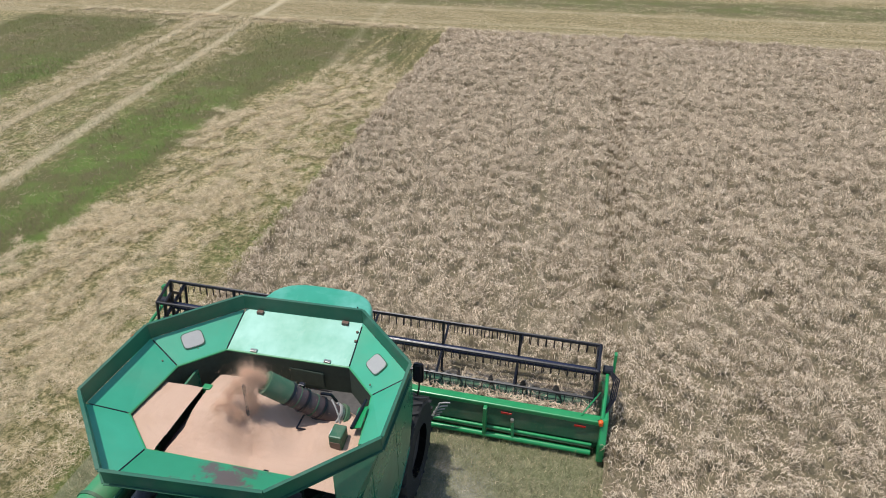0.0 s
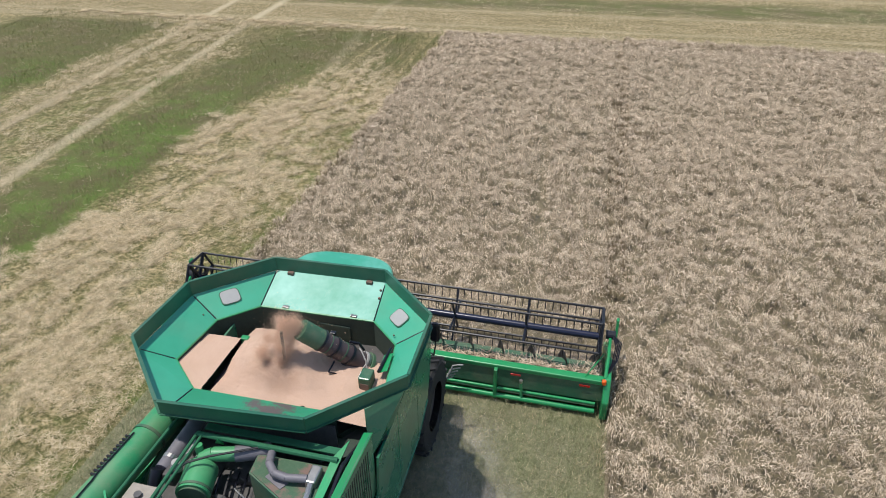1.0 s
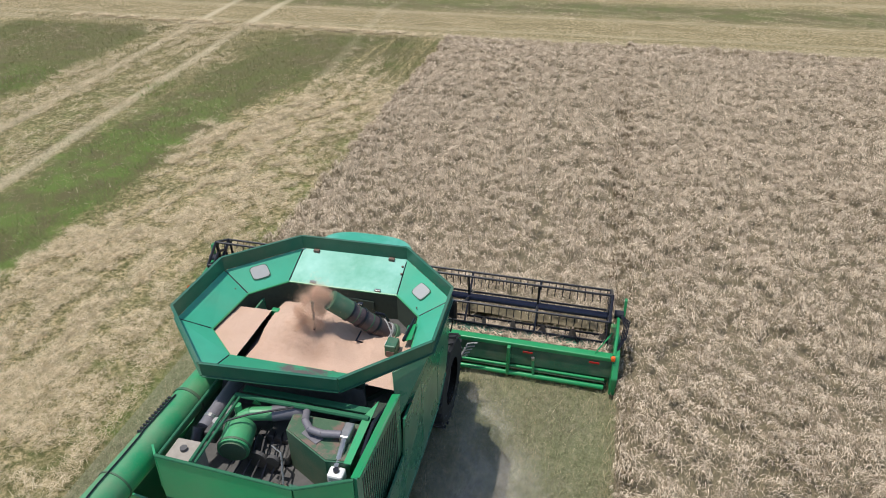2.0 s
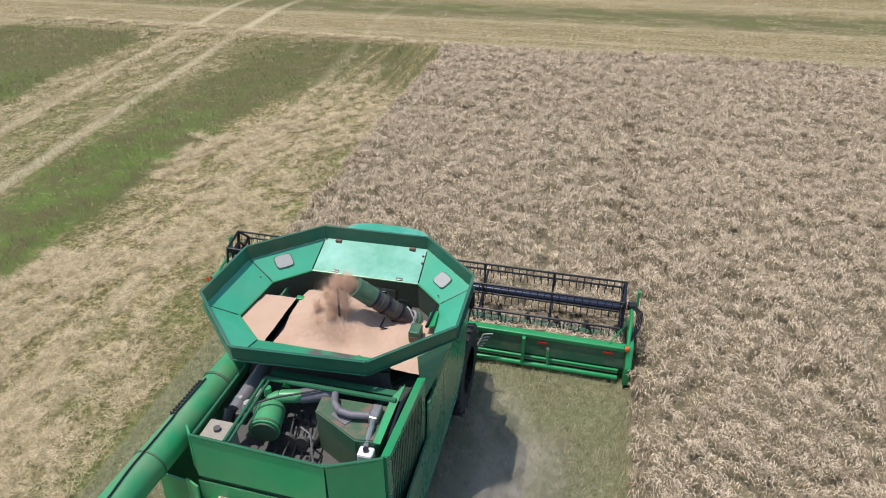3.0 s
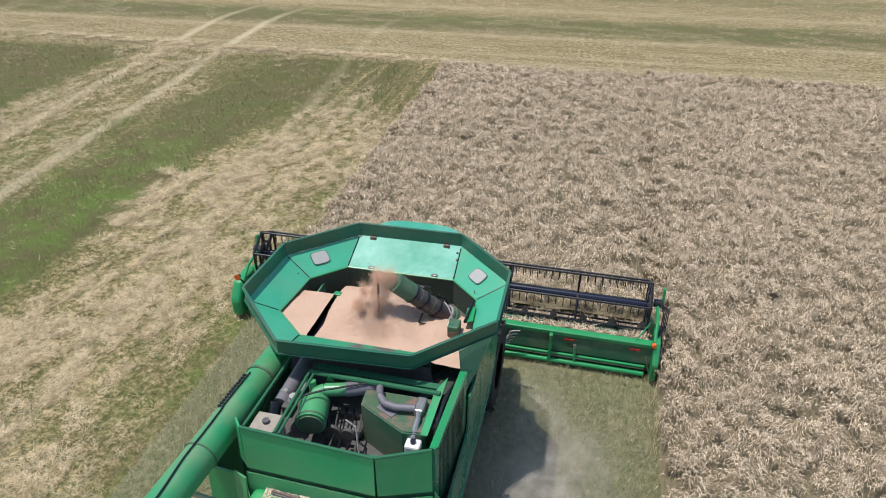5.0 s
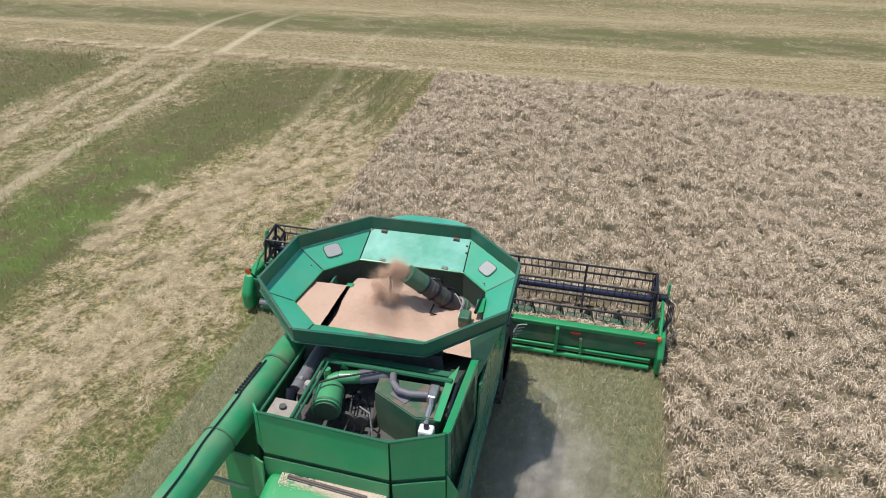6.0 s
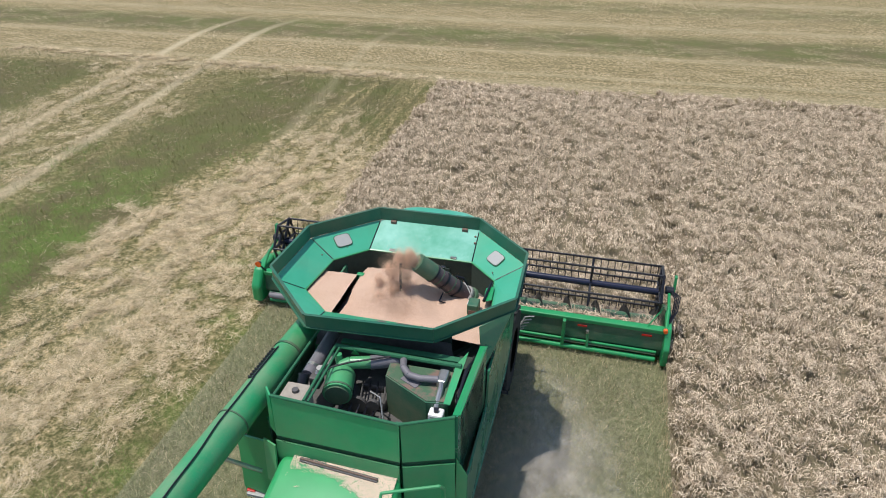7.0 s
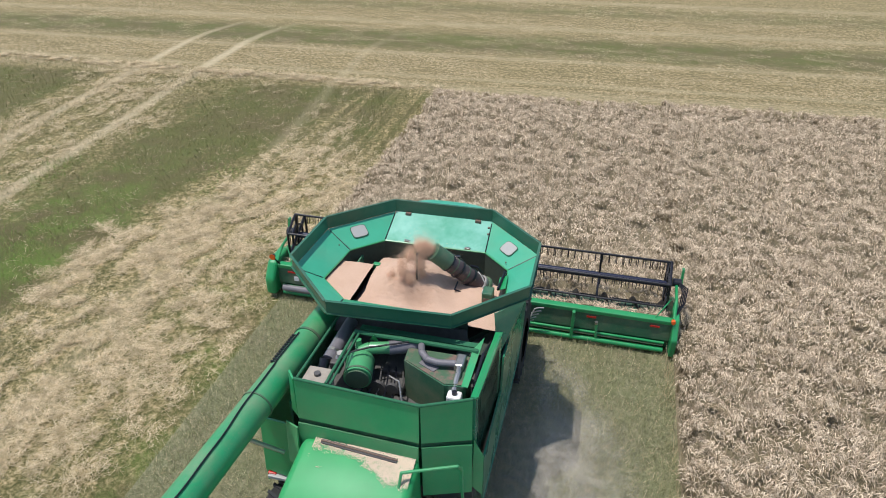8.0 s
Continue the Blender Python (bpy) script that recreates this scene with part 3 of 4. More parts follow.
    part("inspection_frame", box(B(), 0.0, 0.52, 0.665, 0.682, 2.98, 3.25, 0.015), BIN, tank)
    pane = [Vector(p) for p in ((-1.33, 0.285, 3.06), (-0.97, 0.635, 3.25), (-0.97, 0.635, 3.10), (-1.33, 0.285, 2.98))]
    part("inspection_window", slab(B(), pane, 0.008), SIGHT, tank, "bin sight glass with its reflection in the colour")
    part("level_hook", pipe(B(), [(0.5, -1.14, 3.3), (0.5, -1.13, 3.36), (0.53, -1.11, 3.39), (0.57, -1.1, 3.37)], 0.013, 8), BLACK, tank, "black bent hook", True)
    # a stop plate and small bolts on the slopes
    part("stop_plate", slab(B(), [(-0.99, 1.0, 3.53), (-0.93, 0.98, 3.53), (-0.95, 0.9, 3.5), (-1.03, 0.93, 3.5)], 0.03), RUST, tank)
    for px, py, pz in ((-1.24, 0.47, 3.475), (-1.55, 0.1, 3.5), (1.3, 0.42, 3.48), (1.62, -0.1, 3.53), (-1.0, 0.77, 3.45), (-1.66, -0.5, 3.51)):
        part("bolt", tube(B(), (px, py, pz), (px, py, pz + 0.02), 0.012, 8), RUST, tank)
    for ob in [tank] + list(tank.children):
        for v in ob.data.vertices:
            v.co.z -= TILT * v.co.x
    return tank


def tank_body():
    bm = B()
    # walls under the mouth, drawn in towards the body
    prism(bm, [(-1.35, 0.95), (1.35, 0.95), (1.42, 0.5), (1.42, -0.6), (1.1, -1.15), (-1.1, -1.15), (-1.42, -0.6), (-1.42, 0.5)], "z", 2.2, 2.36)
    return bm


def window(panel, i):
    a, b, c, d = [Vector((*p, z)) for p, z in ((RIM[i], ZB), (RIM[(i + 1) % 8], ZB), (MOUTH[(i + 1) % 8], ZM), (MOUTH[i], ZM))]
    u = (b - a).normalized()
    mid = (a + b) * 0.285 + (c + d) * 0.215 + u * (0.06 if i == 1 else -0.11)
    w = ((a + b) / 2 - (c + d) / 2)
    w = (w - u * w.dot(u)).normalized()
    nrm = u.cross(w)
    if nrm.z < 0:
        nrm.negate()
    for r, lift, mat, name in ((0.0, 0.014, GREEN_DUSTY, "window_gasket"), (0.013, 0.022, LENS, "window_pane")):
        pts = []
        for k in range(24):
            t = 2 * math.pi * k / 24
            cx, cy = math.cos(t), math.sin(t)
            e = 0.45
            pts.append(mid + nrm * lift + u * (0.15 - r) * math.copysign(abs(cx) ** e, cx) + w * (0.125 - r) * math.copysign(abs(cy) ** e, cy))
        part(name, slab(B(), pts, 0.012), mat, panel)


def heap(x, y):
    """height of the wheat in the bin: a flat bank on the left of the divider, and the cone under the filling tube"""
    y += 0.09
    if x < -0.835:
        h = 3.40 + 0.03 * (x + 1.2) - 0.02 * y - 1.5 * max(y - 0.0, 0) + 0.01 * noise.noise((x * 4, y * 4, 2))
    else:
        h = 3.27 + 0.30 * math.exp(-((x + 0.16) ** 2 / 0.42 + (y + 0.12) ** 2 / 0.24)) + 0.05 * noise.noise((x * 2.6, y * 2.6, 0))
        h -= 1.3 * max(y - 0.36 + 0.3 * max(x - 0.4, 0), 0) + 0.10 * max(abs(x) - 0.9, 0)
    return max(h, 2.45) + 0.010 * noise.noise((x * 15, y * 15, 5)) + 0.006 * noise.noise((x * 33, y * 33, 5))


def wheat_load():
    bm = B()
    cx, cy, rings, seg = -0.05, -0.15, 70, 160
    LOAD = MOUTH[:4] + [(1.47, -1.12)] + MOUTH[4:]

    def reach(a):
        """how far the mouth is from the middle in the direction a"""
        d = Vector((math.cos(a), math.sin(a)))
        best = 9.0
        for k in range(9):
            p, q = Vector(LOAD[k]), Vector(LOAD[(k + 1) % 9])
            e = q - p
            den = d.x * e.y - d.y * e.x
            if abs(den) > 1e-9:
                w = p - Vector((cx, cy))
                t, s = (w.x * e.y - w.y * e.x) / den, (w.x * d.y - w.y * d.x) / den
                if t > 0 and -1e-6 <= s <= 1 + 1e-6:
                    best = min(best, t)
        return best

    mid = bm.verts.new((cx, cy, heap(cx, cy)))
    prev = None
    for r in range(1, rings + 1):
        row = []
        for k in range(seg):
            a = 2 * math.pi * k / seg
            t = reach(a) * 0.995 * r / rings
            x, y = cx + math.cos(a) * t, cy + math.sin(a) * t
            row.append(bm.verts.new((x, y, heap(x, y))))
        for k in range(seg):
            n = (k + 1) % seg
            bm.faces.new((mid, row[k], row[n]) if prev is None else (prev[k], row[k], row[n], prev[n]))
        prev = row
    # clean edges along the divider
    for at in (-0.86, -0.81):
        bmesh.ops.bisect_plane(bm, geom=bm.verts[:] + bm.edges[:] + bm.faces[:], plane_co=(at, 0, 0), plane_no=(1, 0, 0))
    bmesh.ops.delete(bm, geom=[f for f in bm.faces if -0.86 < f.calc_center_median().x < -0.81], context="FACES")
    for v in bm.verts:
        v.co.z = heap(v.co.x, v.co.y)
    part("wheat_load", bm, GRAIN, combine, "heap of tan harvested wheat grain", True)
    # brown flecks where the stream lands: settled chaff, and the stream's shadow as colour
    bm = B()
    for k in range(6500):
        x, y = random.gauss(-0.02, 0.26), random.gauss(-0.70, 0.12)
        if x < -0.7 or y < -1.1 or y > 0.2:
            continue
        a, s = random.uniform(0, 6.28), random.uniform(0.0025, 0.0055)
        z = heap(x, y) + 0.006
        bm.faces.new([bm.verts.new((x + s * math.cos(a + q), y + s * 0.6 * math.sin(a + q), z + random.uniform(0, 0.006))) for q in (0, 2.1, 4.2)])
    tagged(part("chaff", bm, CHAFF_SHADOW, combine, "brown flecks for chaff and stream shadow on the wheat heap"), kind="stuff")
    # the divider between the two heaps; its black also fills in the shaded gap
    d = part("bin_divider", slab(B(), [(-0.835, -1.13, 2.6), (-0.835, 0.15, 2.6), (-0.835, 0.1, 3.29), (-0.835, -1.13, 3.29)], 0.046), BLACK, combine, "dark steel divider across the grain bin")
    part("divider_bracket", box(B(), -0.88, -0.76, -0.1, -0.01, 3.25, 3.4, 0.01), GREEN_CLEAN, d)


def fill_auger():
    base, tip = Vector((1.02, 0.03, 3.16)), Vector((0.25, -0.33, 3.97))
    d = (tip - base).normalized()
    t = part("fill_auger", tube(B(), base, base + d * 0.82, 0.14, 24), SPOUT, combine, "worn tank filling auger tube", True)
    part("auger_mouth", tube(B(), base + d * 0.82, tip, 0.148, 24), GREEN_DUSTY, t, "green end of the filling tube", True)
    for k in (0.06, 0.34, 0.6, 0.82):
        a = base + d * k
        part("clamp", tube(B(), a, a + d * 0.03, 0.158, 24), BLACK if k > 0.1 else STEEL, t)
    side = d.cross(Vector((0, 0, 1))).normalized()
    for k in (0.22, 0.5):
        part("rib", pipe(B(), [base + d * (k - 0.13) + side * 0.1 + Vector((0, 0, 0.11)), base + d * (k + 0.13) + side * 0.1 + Vector((0, 0, 0.11))], 0.012, 6), BLACK, t)
    part("hose", pipe(B(), [base + d * 0.1 + Vector((0, 0.1, 0.15)), base + d * 0.2 + Vector((0, 0.12, 0.2)), base + d * 0.38 + Vector((0, 0.12, 0.13))], 0.02, 6), BLACK, t)
    part("stay_rod", pipe(B(), [base + d * 0.45 + Vector((-0.1, -0.1, -0.1)), (0.62, -0.42, 3.36), (0.85, -0.28, 3.2)], 0.012, 6), BLACK, t)
    part("level_rod", pipe(B(), [(0.02, -0.44, 3.98), (0.0, -0.46, 3.38)], 0.02, 8), DARK, t, "dark grain level rod")
    part("foot_flange", tube(B(), base + d * 0.0, base + d * 0.045, 0.185, 28), GREEN_DUSTY, t, "", True)
    part("foot_collar", tube(B(), base + d * 0.1, base + d * 0.13, 0.165, 28), HOSE_PALE, t, "", True)
    loop = [base + d * (0.08 + 0.05 * math.sin(k)) + side * (0.19 * math.cos(k * 0.55)) + Vector((0, 0, 0.2 * math.sin(k * 0.55))) for k in range(8)]
    part("grease_line", pipe(B(), loop, 0.011, 6), HOSE_PALE, t)
    for k in (0.46, 0.72):
        part("weld_band", tube(B(), base + d * k, base + d * (k + 0.012), 0.146, 24), GREEN_DUSTY, t)
    part("valve", box(B(), 0.55, 0.63, -0.1, -0.04, 3.72, 3.78, 0.01), BLACK, t)
    # gear case at its foot
    g = part("auger_drive", box(B(), 1.08, 1.25, -0.52, -0.3, 3.0, 3.44, 0.02), GREEN_DUSTY, combine, "green drive case with a white label")
    part("label_plate", slab(B(), [(1.074, -0.46, 3.32), (1.074, -0.36, 3.32), (1.074, -0.36, 3.41), (1.074, -0.46, 3.41)], 0.006), WHITE, g)
    part("front_face", box(B(), 1.10, 1.23, -0.528, -0.52, 3.03, 3.35, 0.003), RUST, g, "scuffed brown front face")
    part("drive_chain", pipe(B(), [(1.3, -0.3, 3.4), (1.32, -0.05, 3.42), (1.34, 0.16, 3.44)], 0.022, 6), BLACK, g)
    part("splashed_guard", slab(B(), [(1.29, -0.28, 3.36), (1.42, -0.28, 3.42), (1.40, 0.06, 3.44), (1.27, 0.06, 3.38)], 0.01), GREEN_CLEAN, g)


def body():
    b = part("body", prism(B(), [(-2.6, 1.1), (1.3, 1.0), (1.3, 2.9), (-1.2, 2.9), (-1.3, 2.6), (-2.6, 2.0)], "x", -1.1, 1.42), DARK, combine)
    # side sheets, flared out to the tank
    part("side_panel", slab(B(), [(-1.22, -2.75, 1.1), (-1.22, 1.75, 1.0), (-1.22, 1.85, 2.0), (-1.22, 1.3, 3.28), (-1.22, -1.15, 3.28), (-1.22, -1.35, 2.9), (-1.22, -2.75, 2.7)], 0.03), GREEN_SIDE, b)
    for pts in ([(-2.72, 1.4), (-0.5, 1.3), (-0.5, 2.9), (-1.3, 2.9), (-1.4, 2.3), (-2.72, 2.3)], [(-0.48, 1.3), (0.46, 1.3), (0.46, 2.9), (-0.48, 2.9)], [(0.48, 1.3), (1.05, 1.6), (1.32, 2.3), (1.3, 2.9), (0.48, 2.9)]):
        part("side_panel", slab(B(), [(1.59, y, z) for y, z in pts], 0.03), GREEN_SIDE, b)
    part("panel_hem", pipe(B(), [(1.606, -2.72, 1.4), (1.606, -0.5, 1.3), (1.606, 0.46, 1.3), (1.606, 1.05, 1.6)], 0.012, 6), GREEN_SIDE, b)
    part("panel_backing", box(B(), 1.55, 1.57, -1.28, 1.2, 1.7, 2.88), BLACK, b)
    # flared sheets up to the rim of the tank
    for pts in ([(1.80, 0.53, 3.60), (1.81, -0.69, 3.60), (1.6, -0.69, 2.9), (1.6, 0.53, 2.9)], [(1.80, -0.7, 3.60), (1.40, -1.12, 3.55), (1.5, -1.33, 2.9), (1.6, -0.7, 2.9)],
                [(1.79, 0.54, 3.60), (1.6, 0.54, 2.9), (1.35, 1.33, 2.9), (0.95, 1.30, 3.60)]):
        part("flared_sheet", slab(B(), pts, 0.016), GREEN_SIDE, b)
    part("corner_post", slab(B(), [(1.44, -2.77, 1.75), (1.6, -2.7, 1.5), (1.6, -2.7, 2.3), (1.46, -2.76, 2.66)], 0.03), GREEN, b)
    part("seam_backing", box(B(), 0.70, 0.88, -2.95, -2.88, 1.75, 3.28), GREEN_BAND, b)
    part("front_wall", box(B(), -1.3, 1.3, 1.22, 1.34, 1.6, 3.3, 0.02), GREEN, b)
    part("tank_skirt", slab(B(), [(-1.05, -1.2, 3.26), (1.0, -1.2, 3.22), (1.1, -1.34, 2.9), (-1.1, -1.34, 2.9)], 0.03), DARK, b)
    part("engine_deck", box(B(), -1.1, 1.4, -2.8, -1.3, 2.55, 2.62), DARK, b)


def engine_bay():
    e = combine
    zt, zl = 3.39, 2.70
    # rear sheets: upper row and the row under the ledge
    back = [(-0.98, -2.94), (0.78, -2.97), (1.43, -2.74)]
    sag = {(-0.98, -2.94): 0.0, (0.78, -2.97): 0.05, (1.43, -2.74): 0.0}
    for z0, z1, o0, o1, name in ((zl, zt, 0.045, 0.0, "rear_panel"), (1.75, zl - 0.075, 0.13, 0.075, "lower_rear_panel")):
        for (a, b) in zip(back, back[1:]):
            pa, pb = Vector((*a, 0)), Vector((*b, 0))
            d = (pb - pa).normalized()
            out = Vector((d.y, -d.x, 0))
            pa, pb = pa + d * 0.006, pb - d * 0.006
            da, db = (sag[a], sag[b]) if z1 == zt else (0.0, 0.0)
            part(name, slab(B(), [pa + out * o0 + Vector((0, 0, z0)), pb + out * o0 + Vector((0, 0, z0)), pb + out * o1 + Vector((0, 0, z1 - db)), pa + out * o1 + Vector((0, 0, z1 - da))], 0.03), GREEN, e)
            # shadowed gap under the upper row, its dark given by the board enamel
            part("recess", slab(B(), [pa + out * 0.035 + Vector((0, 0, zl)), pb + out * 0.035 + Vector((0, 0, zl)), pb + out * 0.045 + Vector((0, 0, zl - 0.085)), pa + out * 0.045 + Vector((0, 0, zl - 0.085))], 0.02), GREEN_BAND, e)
            part("panel_lip", pipe(B(), [pa + out * 0.078 + Vector((0, 0, zl - 0.073)), pb + out * 0.078 + Vector((0, 0, zl - 0.073))], 0.013, 6), GREEN, e)
    part("corner_panel", slab(B(), [(-0.99, -2.96, zl), (-1.12, -2.86, zl), (-1.12, -2.8, zt - 0.02), (-0.99, -2.94, zt - 0.02)], 0.025), GREEN, e)
    # lower left sheets beside the discharge
    part("side_sheet", slab(B(), [(-1.66, -3.0, 1.45), (-1.12, -3.07, 1.45), (-1.12, -3.02, 2.56), (-1.62, -2.94, 2.5)], 0.03), GREEN_CLEAN, e)
    part("side_sheet", slab(B(), [(-1.66, -3.0, 1.2), (-1.5, -1.2, 1.2), (-1.5, -1.2, 2.4), (-1.63, -2.94, 2.48)], 0.03), GREEN, e)
    part("tail_lamp", box(B(), -1.62, -1.48, -3.06, -3.0, 1.33, 1.44, 0.015), RED, e, "small red tail lamp")
    part("bumper_plate", box(B(), -1.6, -1.25, -3.1, -3.02, 1.36, 1.42, 0.01), LENS, e)
    part("backing", box(B(), -0.95, 0.72, -2.92, -2.74, 2.6, 2.8), DARK, e)
    part("side_sheet", slab(B(), [(-1.16, -3.02, 2.62), (-0.95, -3.1, 2.62), (-0.95, -3.2, 1.9), (-1.16, -3.1, 1.9)], 0.025), GREEN, e)
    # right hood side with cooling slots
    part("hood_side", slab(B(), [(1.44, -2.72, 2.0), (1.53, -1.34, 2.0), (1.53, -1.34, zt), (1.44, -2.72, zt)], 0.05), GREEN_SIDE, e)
    part("hood_rail", slab(B(), [(1.39, -2.73, zt), (1.485, -2.68, zt - 0.02), (1.56, -1.32, zt - 0.02), (1.46, -1.36, zt)], 0.03), GREEN_CLEAN, e)
    for k in range(20):
        y = -2.58 + 0.056 * k
        x = 1.44 + (y + 2.72) / 1.38 * 0.09 + 0.027
        part("cooling_slot", slab(B(), [(x, y, 2.3), (x + 0.001, y + 0.016, 2.3), (x + 0.001, y + 0.016, 3.24), (x, y, 3.24)], 0.008), BLACK, e)
    # top frame
    for a, b, r in (((-0.94, -2.93, zt), (-0.9, -1.5, zt), 0.02), ((-0.52, -2.94, zt), (-0.53, -1.83, zt), 0.022), ((-0.46, -2.94, zt), (-0.46, -1.83, zt), 0.018), ((-0.53, -1.83, zt), (1.3, -1.82, zt), 0.035),
                    ((-0.98, -2.95, zt), (0.78, -2.98, zt - 0.05), 0.022), ((0.78, -2.98, zt - 0.05), (1.43, -2.74, zt), 0.022)):
        part("frame_rail", pipe(B(), [a, b], r, 8), GREEN_MATT, e)
    part("cross_rail", box(B(), -0.5, 1.3, -1.72, -1.62, zt - 0.05, zt - 0.02, 0.008), GREEN_MATT, e)
    part("brace_rod", pipe(B(), [(-0.52, -2.42, zt - 0.04), (-0.42, -2.26, zt + 0.0), (-0.2, -2.12, zt + 0.01), (0.3, -1.86, zt)], 0.014, 6), BLACK, e)
    part("side_box", box(B(), -0.9, -0.56, -2.92, -2.6, 2.9, 3.34, 0.02), LENS_DUSTY, e, "dusty box with a filler cap")
    part("filler_cap", tube(B(), (-0.72, -2.76, 3.34), (-0.72, -2.76, 3.38), 0.045, 12), DARK, e)
    # silencer and pre-cleaner
    part("silencer", tube(B(), (-0.80, -2.25, 3.14), (-0.76, -1.4, 3.2), 0.1, 18), GREYPIPE, e, "grey exhaust silencer", True)
    part("exhaust_mouth", tube(B(), (-0.82, -2.42, 3.08), (-0.82, -2.3, 3.22), 0.08, 18), BLACK, e, "", True)
    part("hydraulic_lines", pipe(B(), [(-0.7, -2.3, 3.1), (-0.66, -2.2, 3.2), (-0.62, -2.0, 3.15), (-0.6, -1.8, 3.2)], 0.04, 8), STEEL, e)
    part("pump_block", box(B(), -0.74, -0.6, -2.35, -2.15, 3.0, 3.2, 0.02), DARK, e)
    # air cleaner: a can, its elbow and the grey pipe
    can = part("air_cleaner", tube(B(), (-0.28, -2.46, 3.10), (-0.36, -2.10, 3.12), 0.2, 28), GREEN, e, "green air cleaner can", True)
    part("can_lid", tube(B(), (-0.275, -2.485, 3.099), (-0.28, -2.46, 3.10), 0.165, 28), GREEN_DUSTY, can, "", True)
    part("can_band", tube(B(), (-0.287, -2.43, 3.102), (-0.294, -2.40, 3.104), 0.207, 28), GREEN_DUSTY, can, "", True)
    part("intake_elbow", pipe(B(), [(-0.36, -2.14, 3.14), (-0.38, -2.04, 3.22), (-0.25, -1.98, 3.26), (0.05, -1.92, 3.28)], 0.09, 16), GREEN, e, "green intake pipe", True)
    part("intake_hose", pipe(B(), [(0.02, -1.93, 3.28), (0.4, -1.76, 3.26)], 0.1, 16), GREYPIPE, e, "grey intake hose", True)
    part("intake_cap", tube(B(), (-0.42, -2.0, 3.2), (-0.43, -1.98, 3.38), 0.05, 12), GREEN, e, "", True)
    # radiator case
    rad = part("radiator_case", prism(B(), [(0.30, -1.88), (1.22, -1.86), (1.27, -2.46), (0.98, -2.5), (0.32, -2.16)], "z", 2.6, 3.3), GREEN_DUSTY, e, "dusty green radiator housing")
    part("case_top", prism(B(), [(0.32, -1.9), (1.2, -1.88), (1.25, -2.44), (0.98, -2.48), (0.34, -2.15)], "z", 3.303, 3.313), RUSTY_COVER, rad, "rusty dusty cover plate")
    part("case_plate", slab(B(), [(0.58, -2.08, 3.32), (0.84, -2.2, 3.32), (0.78, -2.3, 3.32), (0.54, -2.18, 3.32)], 0.01), GREYPIPE, rad)
    part("coolant_hose", pipe(B(), [(0.5, -1.9, 3.4), (0.55, -2.06, 3.42), (0.66, -2.17, 3.41), (0.82, -2.19, 3.4), (1.06, -2.15, 3.4)], 0.048, 12), GREYPIPE, e, "grey rubber coolant hose", True)
    part("coolant_block", box(B(), 1.04, 1.17, -2.2, -1.95, 3.3, 3.42, 0.02), STEEL, e)
    part("coolant_pipe", pipe(B(), [(1.1, -2.1, 3.38), (1.13, -2.3, 3.36), (1.12, -2.5, 3.24)], 0.04, 8), STEEL, e, "", True)
    tankb = part("coolant_tank", box(B(), 1.04, 1.24, -2.64, -2.48, 3.08, 3.24, 0.03), WHITE, e, "white plastic expansion tank")
    part("tank_cap", tube(B(), (1.14, -2.56, 3.24), (1.14, -2.56, 3.28), 0.035, 12), BLACK, tankb)
    part("belt_guard", slab(B(), [(1.22, -2.51, 3.34), (1.31, -2.51, 3.34), (1.33, -1.5, 3.38), (1.22, -1.8, 3.38)], 0.02), GREEN, e)
    part("drive_belt", pipe(B(), [(1.38, -2.4, 3.25), (1.42, -1.9, 3.36), (1.43, -1.6, 3.2)], 0.03, 8), BLACK, e)
    blk = part("engine_block", box(B(), -0.3, 0.3, -2.2, -1.5, 2.62, 2.8, 0.06), DARK, e)
    part("rocker_cover", box(B(), -0.1, 0.22, -2.0, -1.55, 2.8, 2.9, 0.03), DARK, blk)
    for x, y, z, r in ((-0.05, -2.3, 2.85, 0.13), (0.2, -2.36, 2.95, 0.09), (0.12, -2.28, 2.74, 0.07)):
        part("pulley", tube(B(), (x, y, z), (x, y - 0.05, z), r, 20), DARK, blk)
    for k in range(7):
        x = -0.45 + 0.11 * k
        part("cable", pipe(B(), [(x, -1.9, 2.9), (x + 0.06, -2.1, 3.02 - 0.02 * k), (x + 0.1, -2.35, 2.86), (x + 0.02 * k, -2.6, 2.72)], 0.012, 6), BLACK if k % 3 else DARK, e)
    part("steel_strap", pipe(B(), [(0.1, -2.2, 3.0), (0.28, -2.3, 3.02), (0.42, -2.6, 2.8)], 0.014, 6), STEEL, e)
    part("tool_bracket", slab(B(), [(-0.6, -2.9, 2.95), (-0.42, -2.86, 2.98), (-0.4, -2.7, 2.9), (-0.55, -2.74, 2.88)], 0.02), STEEL, e)
    part("silencer_clamp", tube(B(), (-0.79, -2.12, 3.15), (-0.788, -2.07, 3.155), 0.106, 18), STEEL, e)
    part("filter_bowl", tube(B(), (-0.62, -2.2, 3.14), (-0.62, -2.2, 3.28), 0.055, 14), HOSE_PALE, e)
    part("hood_belts", pipe(B(), [(1.36, -2.55, 2.95), (1.37, -2.3, 3.3), (1.39, -1.9, 3.42), (1.42, -1.5, 3.3)], 0.025, 8), BLACK, e)
    part("floor_plate", box(B(), 0.2, 0.9, -2.9, -2.5, 2.64, 2.7, 0.01), RUST, e)
    part("bracket", slab(B(), [(-0.3, -1.84, 3.3), (-0.18, -1.84, 3.3), (-0.22, -1.88, 3.42)], 0.02), GREEN_CLEAN, e)


